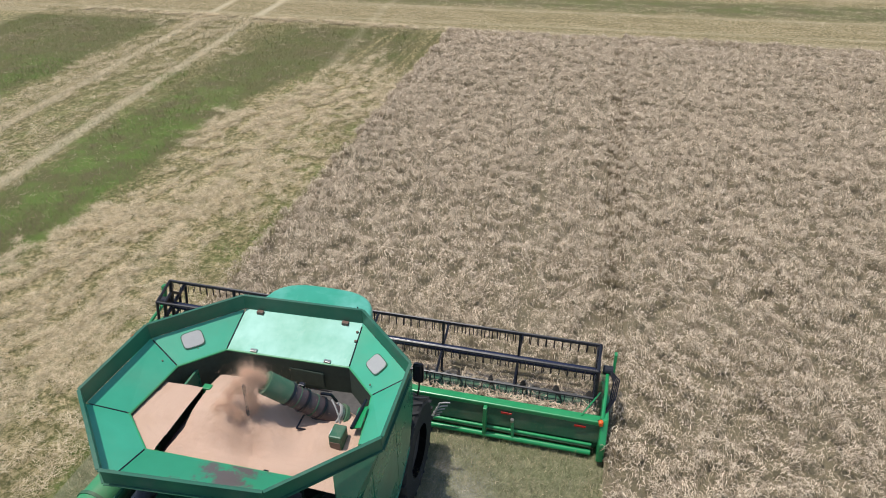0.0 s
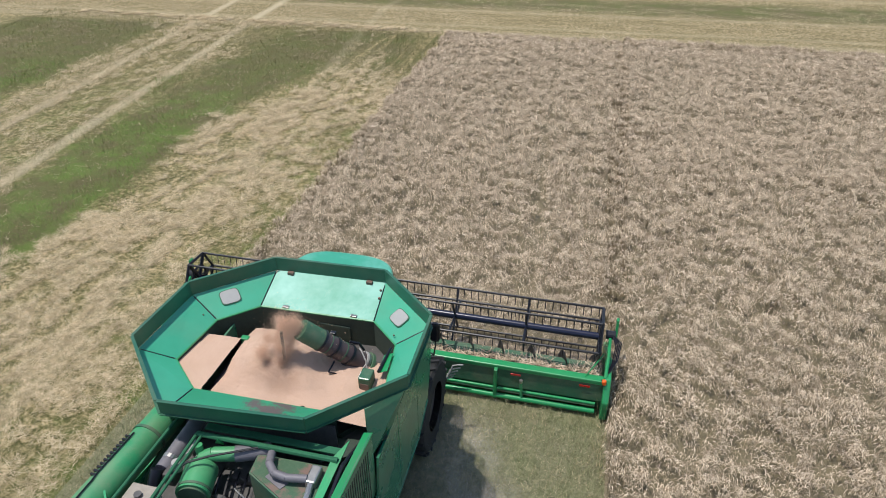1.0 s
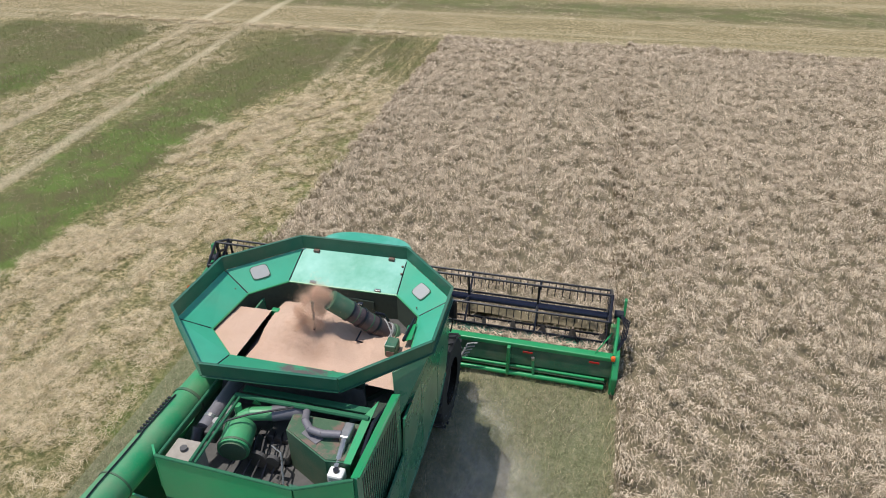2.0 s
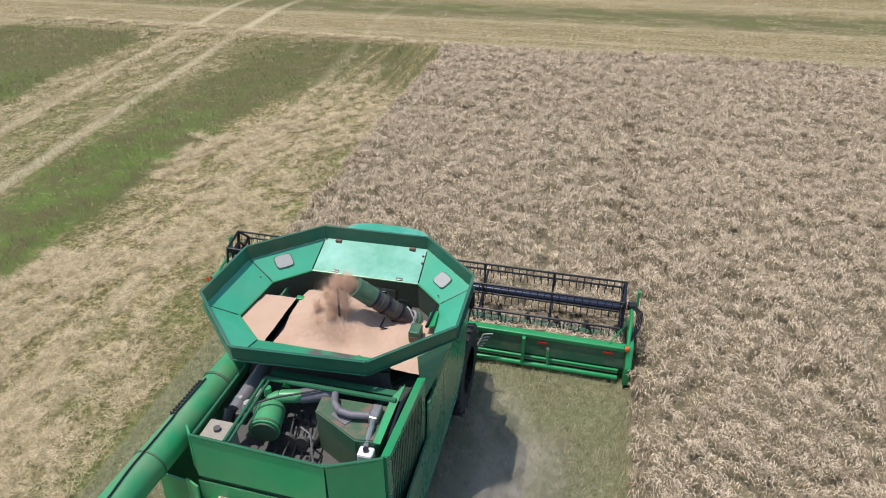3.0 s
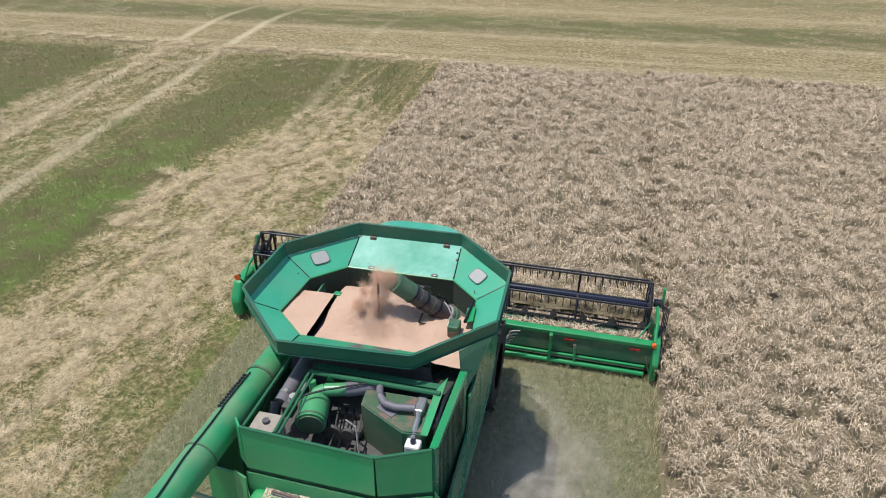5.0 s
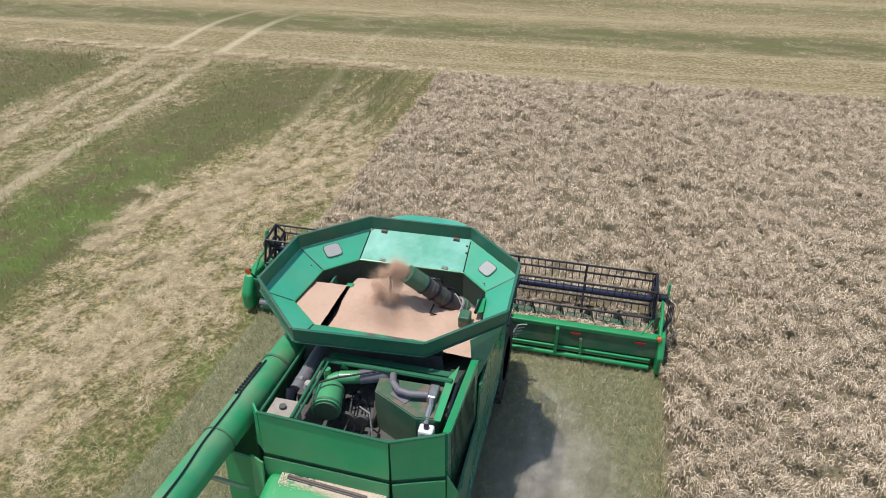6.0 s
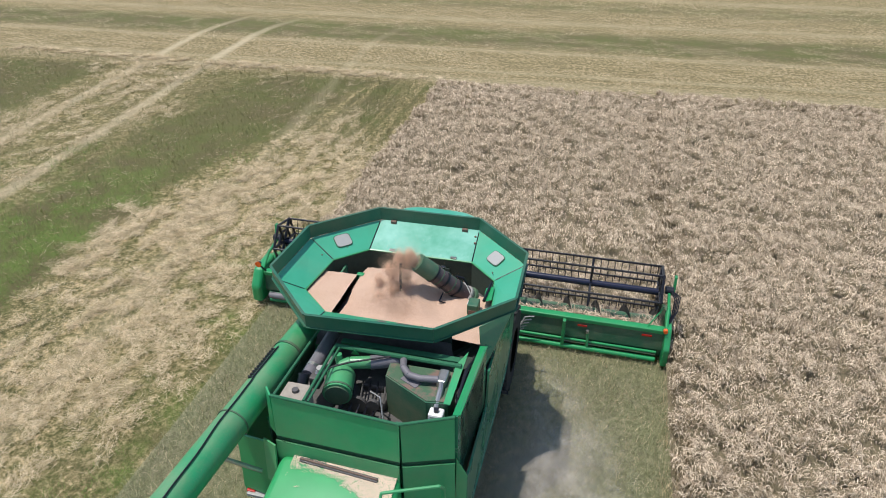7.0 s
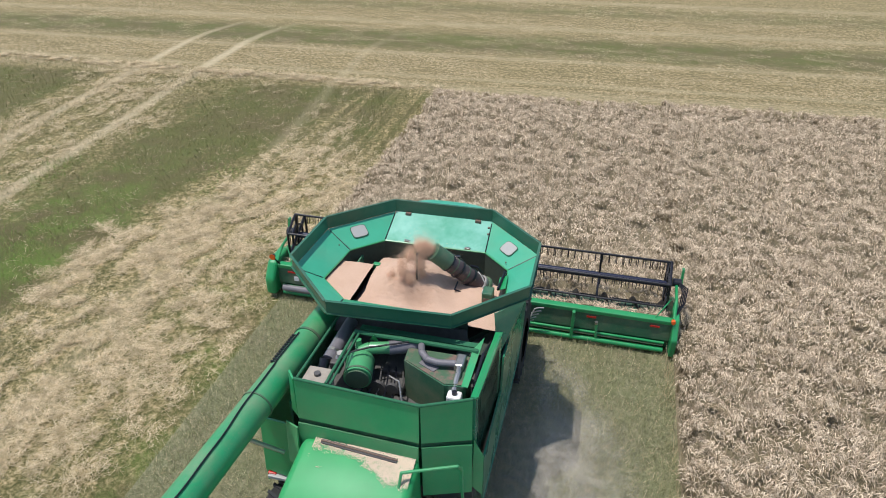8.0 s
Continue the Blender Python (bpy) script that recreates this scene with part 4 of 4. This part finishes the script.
def straw_hood():
    h = part("straw_hood", prism(B(), [(-3.02, 2.43), (-3.0, 1.3), (-4.5, 0.9), (-4.72, 1.2), (-4.55, 1.7), (-3.9, 2.25)], "x", -0.92, 0.80), HOOD, combine, "bright green straw hood with spilled grain")
    bv = h.modifiers.new("rounded", "BEVEL")
    bv.width, bv.segments, bv.limit_method = 0.12, 4, "ANGLE"
    h.data.polygons.foreach_set("use_smooth", [True] * len(h.data.polygons))
    part("slot_seal", slab(B(), [(-0.62, -3.06, 2.435), (0.5, -3.13, 2.425), (0.5, -3.19, 2.415), (-0.62, -3.12, 2.425)], 0.025), BLACK, h)
    part("slot_strip", pipe(B(), [(-0.62, -3.09, 2.45), (0.5, -3.16, 2.44)], 0.012, 6), RUST, h)
    bm = B()
    for k in range(26000):
        x, y = random.uniform(-0.72, 0.74), random.uniform(-3.56, -3.04)
        n = noise.noise((x * 6, y * 8, 0)) + 0.6 * noise.noise((x * 21, y * 21, 3))
        low = -3.13 - 0.03 * n - 0.27 * max(0.0, min(1.0, (x + 0.05) / 0.5)) + 0.07 * n
        thick = 0.95 - max(0.0, low - y) / 0.13
        if random.random() > thick * (1.0 if x > -0.25 else 0.45 + 0.8 * n):
            continue
        z, a, r = 2.43 + (y + 3.02) * 0.2 + 0.008 + 0.004 * random.random(), random.uniform(0, 6.28), random.uniform(0.0025, 0.008)
        bm.faces.new([bm.verts.new((x + r * math.cos(a + q), y + r * math.sin(a + q), z + 0.2 * r * math.sin(a + q))) for q in (0, 1.6, 3.1, 4.7)])
    tagged(part("spilled_grain", bm, PALE_GRAIN, h, "thin spill of pale grain"), kind="stuff")
    part("hand_rail", pipe(B(), [(0.62, -3.5, 2.3), (0.64, -3.4, 2.52), (1.32, -3.12, 2.52), (1.36, -3.05, 2.4), (1.38, -3.0, 1.5)], 0.022, 8), GREEN, combine, "green bent tube handrail", True)


def unloader():
    a, b = Vector((-1.30, -1.0, 3.02)), Vector((-1.64, -6.4, 3.05))
    d = (b - a).normalized()
    u = part("unloading_auger", tube(B(), a, b, 0.215, 32), TUBE_GREEN, combine, "long green unloading auger folded back", True)
    part("elbow", tube(B(), (-1.28, -0.95, 2.3), a + Vector((0, 0, 0.02)), 0.24, 24), GREEN, u, "", True)
    part("joint_band", tube(B(), a + d * 0.75, a + d * 0.79, 0.23, 32), GREEN_DUSTY, u, "", True)
    part("rear_flange", tube(B(), a + d * 2.2, a + d * 2.22, 0.229, 32), GREEN_DUSTY, u, "", True)
    side = Vector((-1, 0, 0))
    # shield plate along its top, with a wavy edge and a cable
    pts = []
    for k in range(41):
        s = 0.9 + 4.3 * k / 40
        ang = 0.45 + 0.28 * min(1, max(0, (s - 1.6) / 2.4))
        if s < 1.55:
            ang = 0.28
        else:
            ang += 0.10 * math.sin(2.3 * s) + 0.03 * math.sin(7.0 * s)
        c = a + d * s
        q = c + Vector((-math.cos(1.1 + ang * 0.9) * 0.231, 0, math.sin(1.1 + ang * 0.9) * 0.231))
        pts.append(q + Vector((0, 0, 0.004)))
    part("cable", pipe(B(), pts, 0.011, 6), BLACK, u, "black cable clipped along the tube")
    for k in range(12):
        c = a + d * (0.95 + 0.055 * k)
        part("hinge_link", box(B(), c.x - 0.14, c.x - 0.07, c.y - 0.012, c.y + 0.012, c.z + 0.165, c.z + 0.212), BLACK, u)
    part("support_arm", pipe(B(), [(-1.1, -3.3, 2.3), (-1.5, -3.55, 2.75)], 0.03, 8), STEEL, combine, "steel rest of the unloading auger")


def cab():
    c = empty("cab", combine)
    out = []
    for k in range(28):
        t = math.pi * k / 27
        out.append((-0.08 + 0.92 * math.copysign(abs(math.cos(t)) ** 0.6, math.cos(t)), 1.55 + 0.86 * math.sin(t) ** 0.7))
    out += [(-1.0, 1.36), (0.84, 1.36)]
    r = part("roof", prism(B(), out, "z", 3.2, 3.42), TANK_GLOSS, c, "green cab roof with a pale sheen in its colour")
    bv = r.modifiers.new("rounded", "BEVEL")
    bv.width, bv.segments, bv.limit_method = 0.07, 3, "ANGLE"
    r.data.polygons.foreach_set("use_smooth", [True] * len(r.data.polygons))
    part("cab_shell", box(B(), -0.9, 0.75, 1.36, 2.2, 1.6, 2.1, 0.04), GREEN, c)
    part("windscreen", box(B(), -0.86, 0.7, 1.4, 2.16, 2.1, 3.2, 0.05), GLASS, c)
    part("antenna", pipe(B(), [(0.6, 1.9, 3.42), (0.6, 1.9, 3.5)], 0.012, 6), BLACK, c)
    # mirror on its arm
    part("mirror_arm", pipe(B(), [(0.75, 2.1, 2.0), (1.48, 1.98, 1.75), (1.52, 1.96, 2.0), (1.52, 1.96, 2.5)], 0.016, 6), BLACK, c, "thin black mirror arm")
    part("mirror", box(B(), 1.43, 1.60, 1.92, 1.98, 2.1, 2.5, 0.05), BLACK, c, "black rear view mirror")
    lad = empty("ladder", combine)
    for s in (-1.55, -1.95):
        part("rail", pipe(B(), [(s, 1.5, 0.5), (s, 1.5, 2.0)], 0.02, 6), GREEN, lad)
    for z in (0.6, 0.9, 1.2, 1.5):
        part("rung", box(B(), -1.95, -1.55, 1.45, 1.55, z, z + 0.03, 0.005), STEEL, lad)


def header():
    h = empty("header", combine)
    xl, xr, yr = -4.55, 4.52, 2.93
    part("top_beam", box(B(), xl, xr, yr, yr + 0.17, 0.76, 0.86, 0.02), GREEN_CLEAN, h, "bright green top beam of the header")
    part("rear_sheet", slab(B(), [(xl, yr + 0.04, 0.76), (xr, yr + 0.04, 0.76), (xr, yr + 0.0, 0.36), (xl, yr + 0.0, 0.36)], 0.02), GREEN_DUSTY, h, "dusty dark green rear sheet")
    part("rear_sheet", slab(B(), [(xl, yr + 0.02, 0.36), (xr, yr + 0.02, 0.36), (xr, yr + 0.1, 0.1), (xl, yr + 0.1, 0.1)], 0.02), GREEN_DUSTY, h)
    for z, r, y in ((0.30, 0.03, yr - 0.03), (0.13, 0.055, yr - 0.06)):
        for s, e in ((xl + 0.1, -1.25), (1.25, xr - 0.1)):
            part("rear_tube", tube(B(), (s, y, z), (e, y, z), r, 12), GREEN_CLEAN, h, "", True)
    part("rear_rail", box(B(), xl + 0.1, xr - 0.1, yr - 0.03, yr - 0.005, 0.215, 0.245, 0.004), STEEL, h)
    for x in (-2.5, 2.48, -3.6):
        part("rear_post", box(B(), x - 0.035, x + 0.035, yr - 0.11, yr - 0.01, 0.08, 0.82, 0.012), GREEN_CLEAN, h)
    for x in (2.98, -3.0):
        part("post_fitting", tube(B(), (x, yr - 0.06, 0.56), (x, yr - 0.06, 0.62), 0.035, 10), STEEL, h)
        part("valve_pipe", pipe(B(), [(x, yr - 0.05, 0.56), (x + 0.03, yr - 0.06, 0.16)], 0.03, 8), GREEN, h)
    for x in (-4.2, 2.86, 4.18):
        part("reflector", box(B(), x - 0.10, x + 0.10, yr - 0.006, yr + 0.008, 0.66, 0.705, 0.003), RED, h, "red reflector strip")
    part("plate", box(B(), -4.15, -4.02, yr - 0.02, yr - 0.005, 0.46, 0.58, 0.003), WHITE, h, "white maker plate")
    part("floor", slab(B(), [(xl, yr + 0.1, 0.1), (xr, yr + 0.1, 0.1), (xr, 4.2, 0.08), (xl, 4.2, 0.08)], 0.03), GREEN_DUSTY, h)
    part("cutter_bar", box(B(), xl, xr, 4.16, 4.24, 0.07, 0.11), STEEL, h)
    bm = B()
    for k in range(118):
        x = xl + 0.04 + k * 0.0765
        slab(bm, [(x - 0.02, 4.22, 0.09), (x + 0.02, 4.22, 0.09), (x, 4.34, 0.08)], 0.012)
    part("knife_guards", bm, STEEL, h)
    # screw that draws the crop to the middle
    au = part("feed_auger", tube(B(), (xl + 0.1, 3.45, 0.58), (xr - 0.1, 3.45, 0.58), 0.2, 18), GREEN_DUSTY, h, "dusty crop feed screw", True)
    for s in (-1, 1):
        bm = B()
        n = 150
        prev = None
        for k in range(n + 1):
            t = k / n
            x = s * (0.5 + 3.9 * t)
            ang = s * 2 * math.pi * 3.9 * t / 0.62
            p = [bm.verts.new((x, 3.45 + r * math.cos(ang), 0.58 + r * math.sin(ang))) for r in (0.19, 0.36)]
            if prev:
                bm.faces.new((prev[0], prev[1], p[1], p[0]))
            prev = p
        bmesh.ops.solidify(bm, geom=bm.faces[:], thickness=0.012)
        part("flight", bm, DARK, h)
    # crop lying on the table
    bm = B()
    for k in range(20000):
        x, y = random.uniform(xl + 0.1, xr - 0.1), random.uniform(3.08, 4.2)
        z = 0.72 - 0.44 * max(y - 3.3, 0) / 0.9 + random.uniform(-0.14, 0.09) + 0.10 * noise.noise((x * 2, y * 2, 0))
        a, ln = random.uniform(0, 6.28), random.uniform(0.1, 0.26)
        w = random.uniform(0.006, 0.013)
        dx, dy = math.cos(a), math.sin(a)
        y = max(y, 3.14)
        if y + dy * ln < 3.13:
            dy = -dy
        vs = [bm.verts.new(p) for p in ((x - dy * w, y + dx * w, z), (x + dy * w, y - dx * w, z), (x + dx * ln, y + dy * ln, z + random.uniform(-0.03, 0.08)))]
        bm.faces.new(vs)
    crop = part("cut_crop", bm, EAR, h, "cut wheat lying on the header table")
    tagged(crop, kind="stuff")
    # end shields with crop dividers
    for s, xe in ((-1, xl), (1, xr)):
        wide = 0.13 if s > 0 else 0.27
        sh = part("end_shield", prism(B(), [(yr - 0.25, 0.12), (yr - 0.25, 0.55), (yr + 0.02, 0.92), (yr + 0.6, 0.95), (4.2, 0.62), (4.75, 0.25), (5.15, 0.1), (4.3, 0.06)], "x", min(xe, xe + s * wide), max(xe, xe + s * wide)), GREEN_CLEAN, h, "bright green end shield and crop divider")
        bv = sh.modifiers.new("rounded", "BEVEL")
        bv.width, bv.segments, bv.limit_method = (0.03 if s > 0 else 0.09), 3, "ANGLE"
        part("end_brace", pipe(B(), [(xe - s * 0.35, yr + 0.08, 0.86), (xe - s * 0.05, yr + 0.5, 1.1)], 0.014, 6), GREEN_CLEAN, h)
        arm = part("reel_arm", pipe(B(), [(xe + s * 0.02, yr + 0.05, 0.9), (xe + s * 0.04, 3.35, 1.12), (xe + s * 0.05, 3.95, 1.2)], 0.034, 8), GREEN_CLEAN, h, "bright green reel arm", True)
        part("reel_motor", tube(B(), (xe - s * 0.04, 3.9, 1.22), (xe + s * 0.14, 3.9, 1.22), 0.09, 14), BLACK, h)
        part("arm_plate", slab(B(), [(xe + s * 0.16, 3.98, 1.1), (xe + s * 0.16, 4.08, 1.1), (xe + s * 0.16, 4.16, 1.46), (xe + s * 0.16, 4.06, 1.46)], 0.05), GREEN_CLEAN, h)
        for k in range(4 if s > 0 else 0):
            part("reel_hose", pipe(B(), [(xe + s * 0.02, yr + 0.1, 0.85), (xe + s * (0.12 + 0.03 * k), yr + 0.4, 0.98 + 0.04 * k), (xe + s * (0.16 + 0.03 * k), 3.6, 1.2 + 0.03 * k), (xe + s * 0.08, 3.9, 1.25)], 0.014, 6), BLACK, h)
        lampz, lampy = (0.86, yr - 0.03) if s > 0 else (1.12, yr - 0.1)
        part("lamp_stalk", pipe(B(), [(xe - s * 0.05, yr + 0.05, 0.85), (xe + s * 0.02, lampy, lampz)], 0.018, 6), BLACK, h)
        lamp = part("marker_lamp", box(B(), xe - 0.045, xe + 0.045, lampy - 0.045, lampy + 0.045, lampz - 0.01, lampz + 0.08, 0.035), ORANGE if s > 0 else RUBBER, h, "orange marker lamp")
        part("lamp_lens", tube(B(), (xe, lampy - 0.056, lampz + 0.04), (xe, lampy - 0.066, lampz + 0.04), 0.04 if s > 0 else 0.075, 14), ORANGE, h)
    part("lower_roller", tube(B(), (xl + 0.15, yr - 0.12, 0.3), (-2.2, yr - 0.12, 0.3), 0.08, 14), GREYPIPE, h, "grey lower roller", True)
    # pale hoses that hang beside the feeder house
    for k in range(5):
        x = 1.44 + 0.05 * k
        part("feeder_hose", pipe(B(), [(x - 0.05, 2.78, 0.12 + 0.12 * k), (x, 2.8, 0.3 + 0.12 * k), (x + 0.1, 2.8, 0.42 + 0.1 * k), (x + 0.2, 2.82, 0.46 + 0.09 * k)], 0.015, 6), HOSE_PALE, h)
    fh = part("feeder_house", prism(B(), [(0.9, 1.2), (2.95, 0.15), (2.95, 0.72), (1.3, 1.9)], "x", -0.75, 0.75), GREEN, combine, "green feeder house")
    return h


REEL_Y, REEL_Z, REEL_R = 3.88, 1.16, 0.56
REEL_X0, REEL_X1 = -4.42, 4.38


def reel(h):
    core = empty("reel", combine)
    core.location = (0, REEL_Y, REEL_Z)
    part("reel_tube", tube(B(), (REEL_X0, 0, 0), (REEL_X1, 0, 0), 0.075, 20), BLUEBLACK, core, "dark blue reel tube", True)
    n = 7
    for k in range(n):
        x = REEL_X0 + (REEL_X1 - REEL_X0) * k / (n - 1)
        for i in range(6):
            a = math.pi * i / 3
            part("spider_arm", tube(B(), (x, 0, 0), (x, REEL_R * math.cos(a), REEL_R * math.sin(a)), 0.04 if k in (0, n - 1) else 0.024, 6), BLACK, core)
        if k in (0, n - 1):
            for i in range(6):
                a, b = math.pi * i / 3, math.pi * (i + 1) / 3
                for q, w in ((REEL_R, 0.03), (0.3, 0.032)):
                    part("end_strut", tube(B(), (x, q * math.cos(a), q * math.sin(a)), (x, q * math.cos(b), q * math.sin(b)), w, 6), BLACK, core)
    bats = []
    first = None
    for i in range(6):
        if first is None:
            bm = tube(B(), (REEL_X0, 0, 0), (REEL_X1, 0, 0), 0.024, 8)
            tube(bm, (REEL_X0, 0.05, -0.045), (REEL_X1, 0.05, -0.045), 0.015, 6)
            x = REEL_X0 + 0.06
            while x < REEL_X1:
                tube(bm, (x, 0, 0), (x, -0.03, -0.2), 0.009, 4)
                x += 0.152
            bat = part("tine_bat", bm, BLACK, combine, "black reel bat with hanging spring tines")
            first = bat
        else:
            bat = new("tine_bat", first.data)
            bat.parent = combine
            tagged(bat, "black reel bat with hanging spring tines")
        bats.append((bat, i * 60))
    return core, bats


def wheel(x, y, r, w, rim_r):
    wh = empty("wheel", combine)
    wh.location = (x, y, r)
    bm = B()
    prof = [(-w / 2, rim_r), (-w / 2, r * 0.9), (-w * 0.42, r * 0.96), (w * 0.42, r * 0.96), (w / 2, r * 0.9), (w / 2, rim_r)]
    seg = 40
    rows = [[bm.verts.new((px, pr * math.cos(2 * math.pi * k / seg), pr * math.sin(2 * math.pi * k / seg))) for k in range(seg)] for px, pr in prof]
    for a, b in zip(rows, rows[1:]):
        for k in range(seg):
            bm.faces.new((a[k], a[(k + 1) % seg], b[(k + 1) % seg], b[k]))
    for k in range(22):
        for s in (-1, 1):
            a = 2 * math.pi * (k + (0.5 if s > 0 else 0)) / 22
            t = bmesh.new()
            bmesh.ops.create_cube(t, size=1)
            for v in t.verts:
                v.co = Vector((v.co.x * w * 0.5 + s * w * 0.25, v.co.y * 0.05, v.co.z * r * 0.06 + r * 0.97))
                v.co.y += abs(v.co.x) * 0.45
            bmesh.ops.rotate(t, cent=(0, 0, 0), matrix=Matrix.Rotation(a, 3, "X"), verts=t.verts[:])
            bmesh.ops.recalc_face_normals(t, faces=t.faces[:])
            part("tread_lug", t, LUG, wh)
    bmesh.ops.recalc_face_normals(bm, faces=bm.faces[:])
    part("tyre", bm, RUBBER, wh, "black ribbed tractor tyre")
    part("rim", tube(B(), (-w * 0.3, 0, 0), (w * 0.3, 0, 0), rim_r, 28), DARK, wh, "dark steel rim")
    return wh, r


grain_tank()
wheat_load()
fill_auger()
body()
engine_bay()
straw_hood()
unloader()
cab()
head_part = header()
reel_core, reel_bats = reel(head_part)
wheels = [wheel(-1.45, 1.6, 0.88, 0.62, 0.45), wheel(1.29, 1.6, 0.88, 0.62, 0.45), wheel(-1.35, -3.3, 0.62, 0.42, 0.32), wheel(1.35, -3.3, 0.62, 0.42, 0.32)]
part("front_axle", tube(B(), (-1.4, 1.62, 0.88), (1.4, 1.62, 0.88), 0.16, 14), DARK, combine)
part("rear_axle", tube(B(), (-1.35, -3.3, 0.62), (1.35, -3.3, 0.62), 0.11, 14), DARK, combine)

# the stream of wheat from the filling tube: loose clumps that fall to the heap and are drawn up again inside the tube
clumps = []
CLUMP_N = 24
for k in range(CLUMP_N):
    bm = B()
    # single grains, packed in the middle and thinning out round it
    for i in range(3600):
        k2 = 0.6 if i % 5 else 1.1
        p = Vector((random.gauss(0, 0.07 * k2), random.gauss(0, 0.065 * k2), random.gauss(0, 0.11 * k2)))
        u = Vector((random.uniform(-1, 1), random.uniform(-1, 1), random.uniform(-1, 1)))
        v = u.orthogonal().normalized() * random.uniform(0.0018, 0.0032)
        u = u.normalized() * random.uniform(0.003, 0.0052)
        bm.faces.new([bm.verts.new(p + q) for q in (u, v, -u, -v)])
    ob = part("falling_grain", bm, FALLING, combine, "loose grains pouring from the tube", True)
    tagged(ob, kind="stuff")
    clumps.append((ob, k / CLUMP_N))


# dust drifting in the lee of the machine, in thin uneven layers
dust_puffs = []
for k, (cx, cy, sx, sy) in enumerate(((2.9, -0.9, 1.3, 2.0), (2.2, 0.1, 1.1, 2.2), (2.3, -1.8, 1.5, 2.0), (2.3, -3.8, 1.6, 2.2))):
    bm = B()
    fade = bm.loops.layers.uv.new("fade")
    for layer in (0,):
        rings, seg = 7, 28
        prev, mid = None, None
        for r in range(rings + 1):
            row = []
            for a in range(seg):
                u = r / rings
                ang = 2 * math.pi * a / seg
                q = Vector((sx * u * math.cos(ang), sy * u * math.sin(ang), 0))
                q.z = 0.45 + 0.1 * k + 0.22 * (1 - u * u) + 0.16 * noise.noise((q.x * 1.1 + k * 5, q.y * 1.1, layer * 3))
                if r == 0:
                    mid = mid if a else bm.verts.new(q)
                    row.append(mid)
                else:
                    row.append(bm.verts.new(q))
            if prev:
                for a in range(seg):
                    b = (a + 1) % seg
                    f = bm.faces.new((row[a], row[b], mid)) if r == 1 else bm.faces.new((row[a], row[b], prev[b], prev[a]))
                    for lp in f.loops:
                        lp[fade].uv = ((r if lp.vert in (row[a], row[b]) else r - 1) / rings, 0.0)
            prev = row
    ob = part("dust", bm, DUST, None, "", True)
    tagged(ob, "thin grey dust drifting beside the harvester", "dust", kind="stuff")
    dust_puffs.append((ob, cx, cy))


# ---- what moves ----
def pour(u, side=0.0):
    """place of a clump at the part u of its round"""
    tip, land, foot = Vector((0.22, -0.34, 3.98)), Vector((-0.2 + 0.26 * side, -0.52 + 0.1 * math.cos(7 * side), 3.40)), Vector((1.0, 0.02, 3.0))
    if u < 0.62:
        s = u / 0.62
        return Vector((tip.x + (land.x - tip.x) * s ** 0.75, tip.y + (land.y - tip.y) * s, tip.z + 0.12 * math.sin(min(s * 2.2, 1) * math.pi) - (tip.z - land.z) * s ** 2.0))
    if u < 0.7:
        return land.lerp(Vector((0.2, -0.3, 2.85)), (u - 0.62) / 0.08)
    if u < 0.8:
        return Vector((0.2, -0.3, 2.85)).lerp(foot, (u - 0.7) / 0.1)
    return foot.lerp(tip, (u - 0.8) / 0.2)


REEL_TURN, REEL_AT = 141.2, 148.0


def motions():
    walk(combine, [(r[0], pose(r[1], r[2], 0)) for r in DRIVE])
    ts = [0.1 * k for k in range(81)]

    def angle(t):
        return REEL_AT - REEL_TURN * (t - 3.75)

    walk(reel_core, [(t, pose(0, REEL_Y, REEL_Z, angle(t))) for t in ts])
    for bat, off in reel_bats:
        walk(bat, [(t, pose(0, REEL_Y + REEL_R * math.cos(radians(angle(t) + off)), REEL_Z + REEL_R * math.sin(radians(angle(t) + off)))) for t in ts])
    y0 = along(0)[1]
    for ob, cx, cy in dust_puffs:
        walk(ob, [(t, pose(along(t)[0] + cx + 0.12 * math.sin(0.9 * t + cx), along(t)[1] + cy + 0.15 * math.sin(0.7 * t + cy), 0.05 * math.sin(t + cx))) for t in ts[::5]])
    for (wh, r) in wheels:
        base = wh.location.copy()
        walk(wh, [(t, pose(base.x, base.y, base.z, -math.degrees((along(t)[1] - y0) / r))) for t in ts[::2]])
    for ob, off in clumps:
        rows = []
        for t in ts:
            p = pour((t / 0.8 + off) % 1.0, math.sin(40 * off))
            rows.append((t, pose(p.x, p.y, p.z, 0, 0, 20 * math.sin(t + 9 * off))))
        walk(ob, rows)
    # each row of wheat goes down as the cutter bar comes through it
    times = [0.02 * k for k in range(401)]
    knife = [along(t)[1] + KNIFE for t in times]
    for row, y in cut_rows:
        t0 = float(np.interp(y - 0.1, knife, times))
        t1 = float(np.interp(y + ROW_DEEP * 0.8, knife, times))
        t0 = max(t0, 0.0)
        t1 = max(t1, t0 + 0.15)
        rows = [(0.0, pose(0, 0, 0))]
        if t0 > 0.1:
            rows.append((t0, pose(0, 0, 0)))
        rows.append((t1, pose(0, 0, -0.85)))
        if t1 < 7.9:
            rows.append((8.0, pose(0, 0, -0.85)))
        walk(row, rows)


motions()
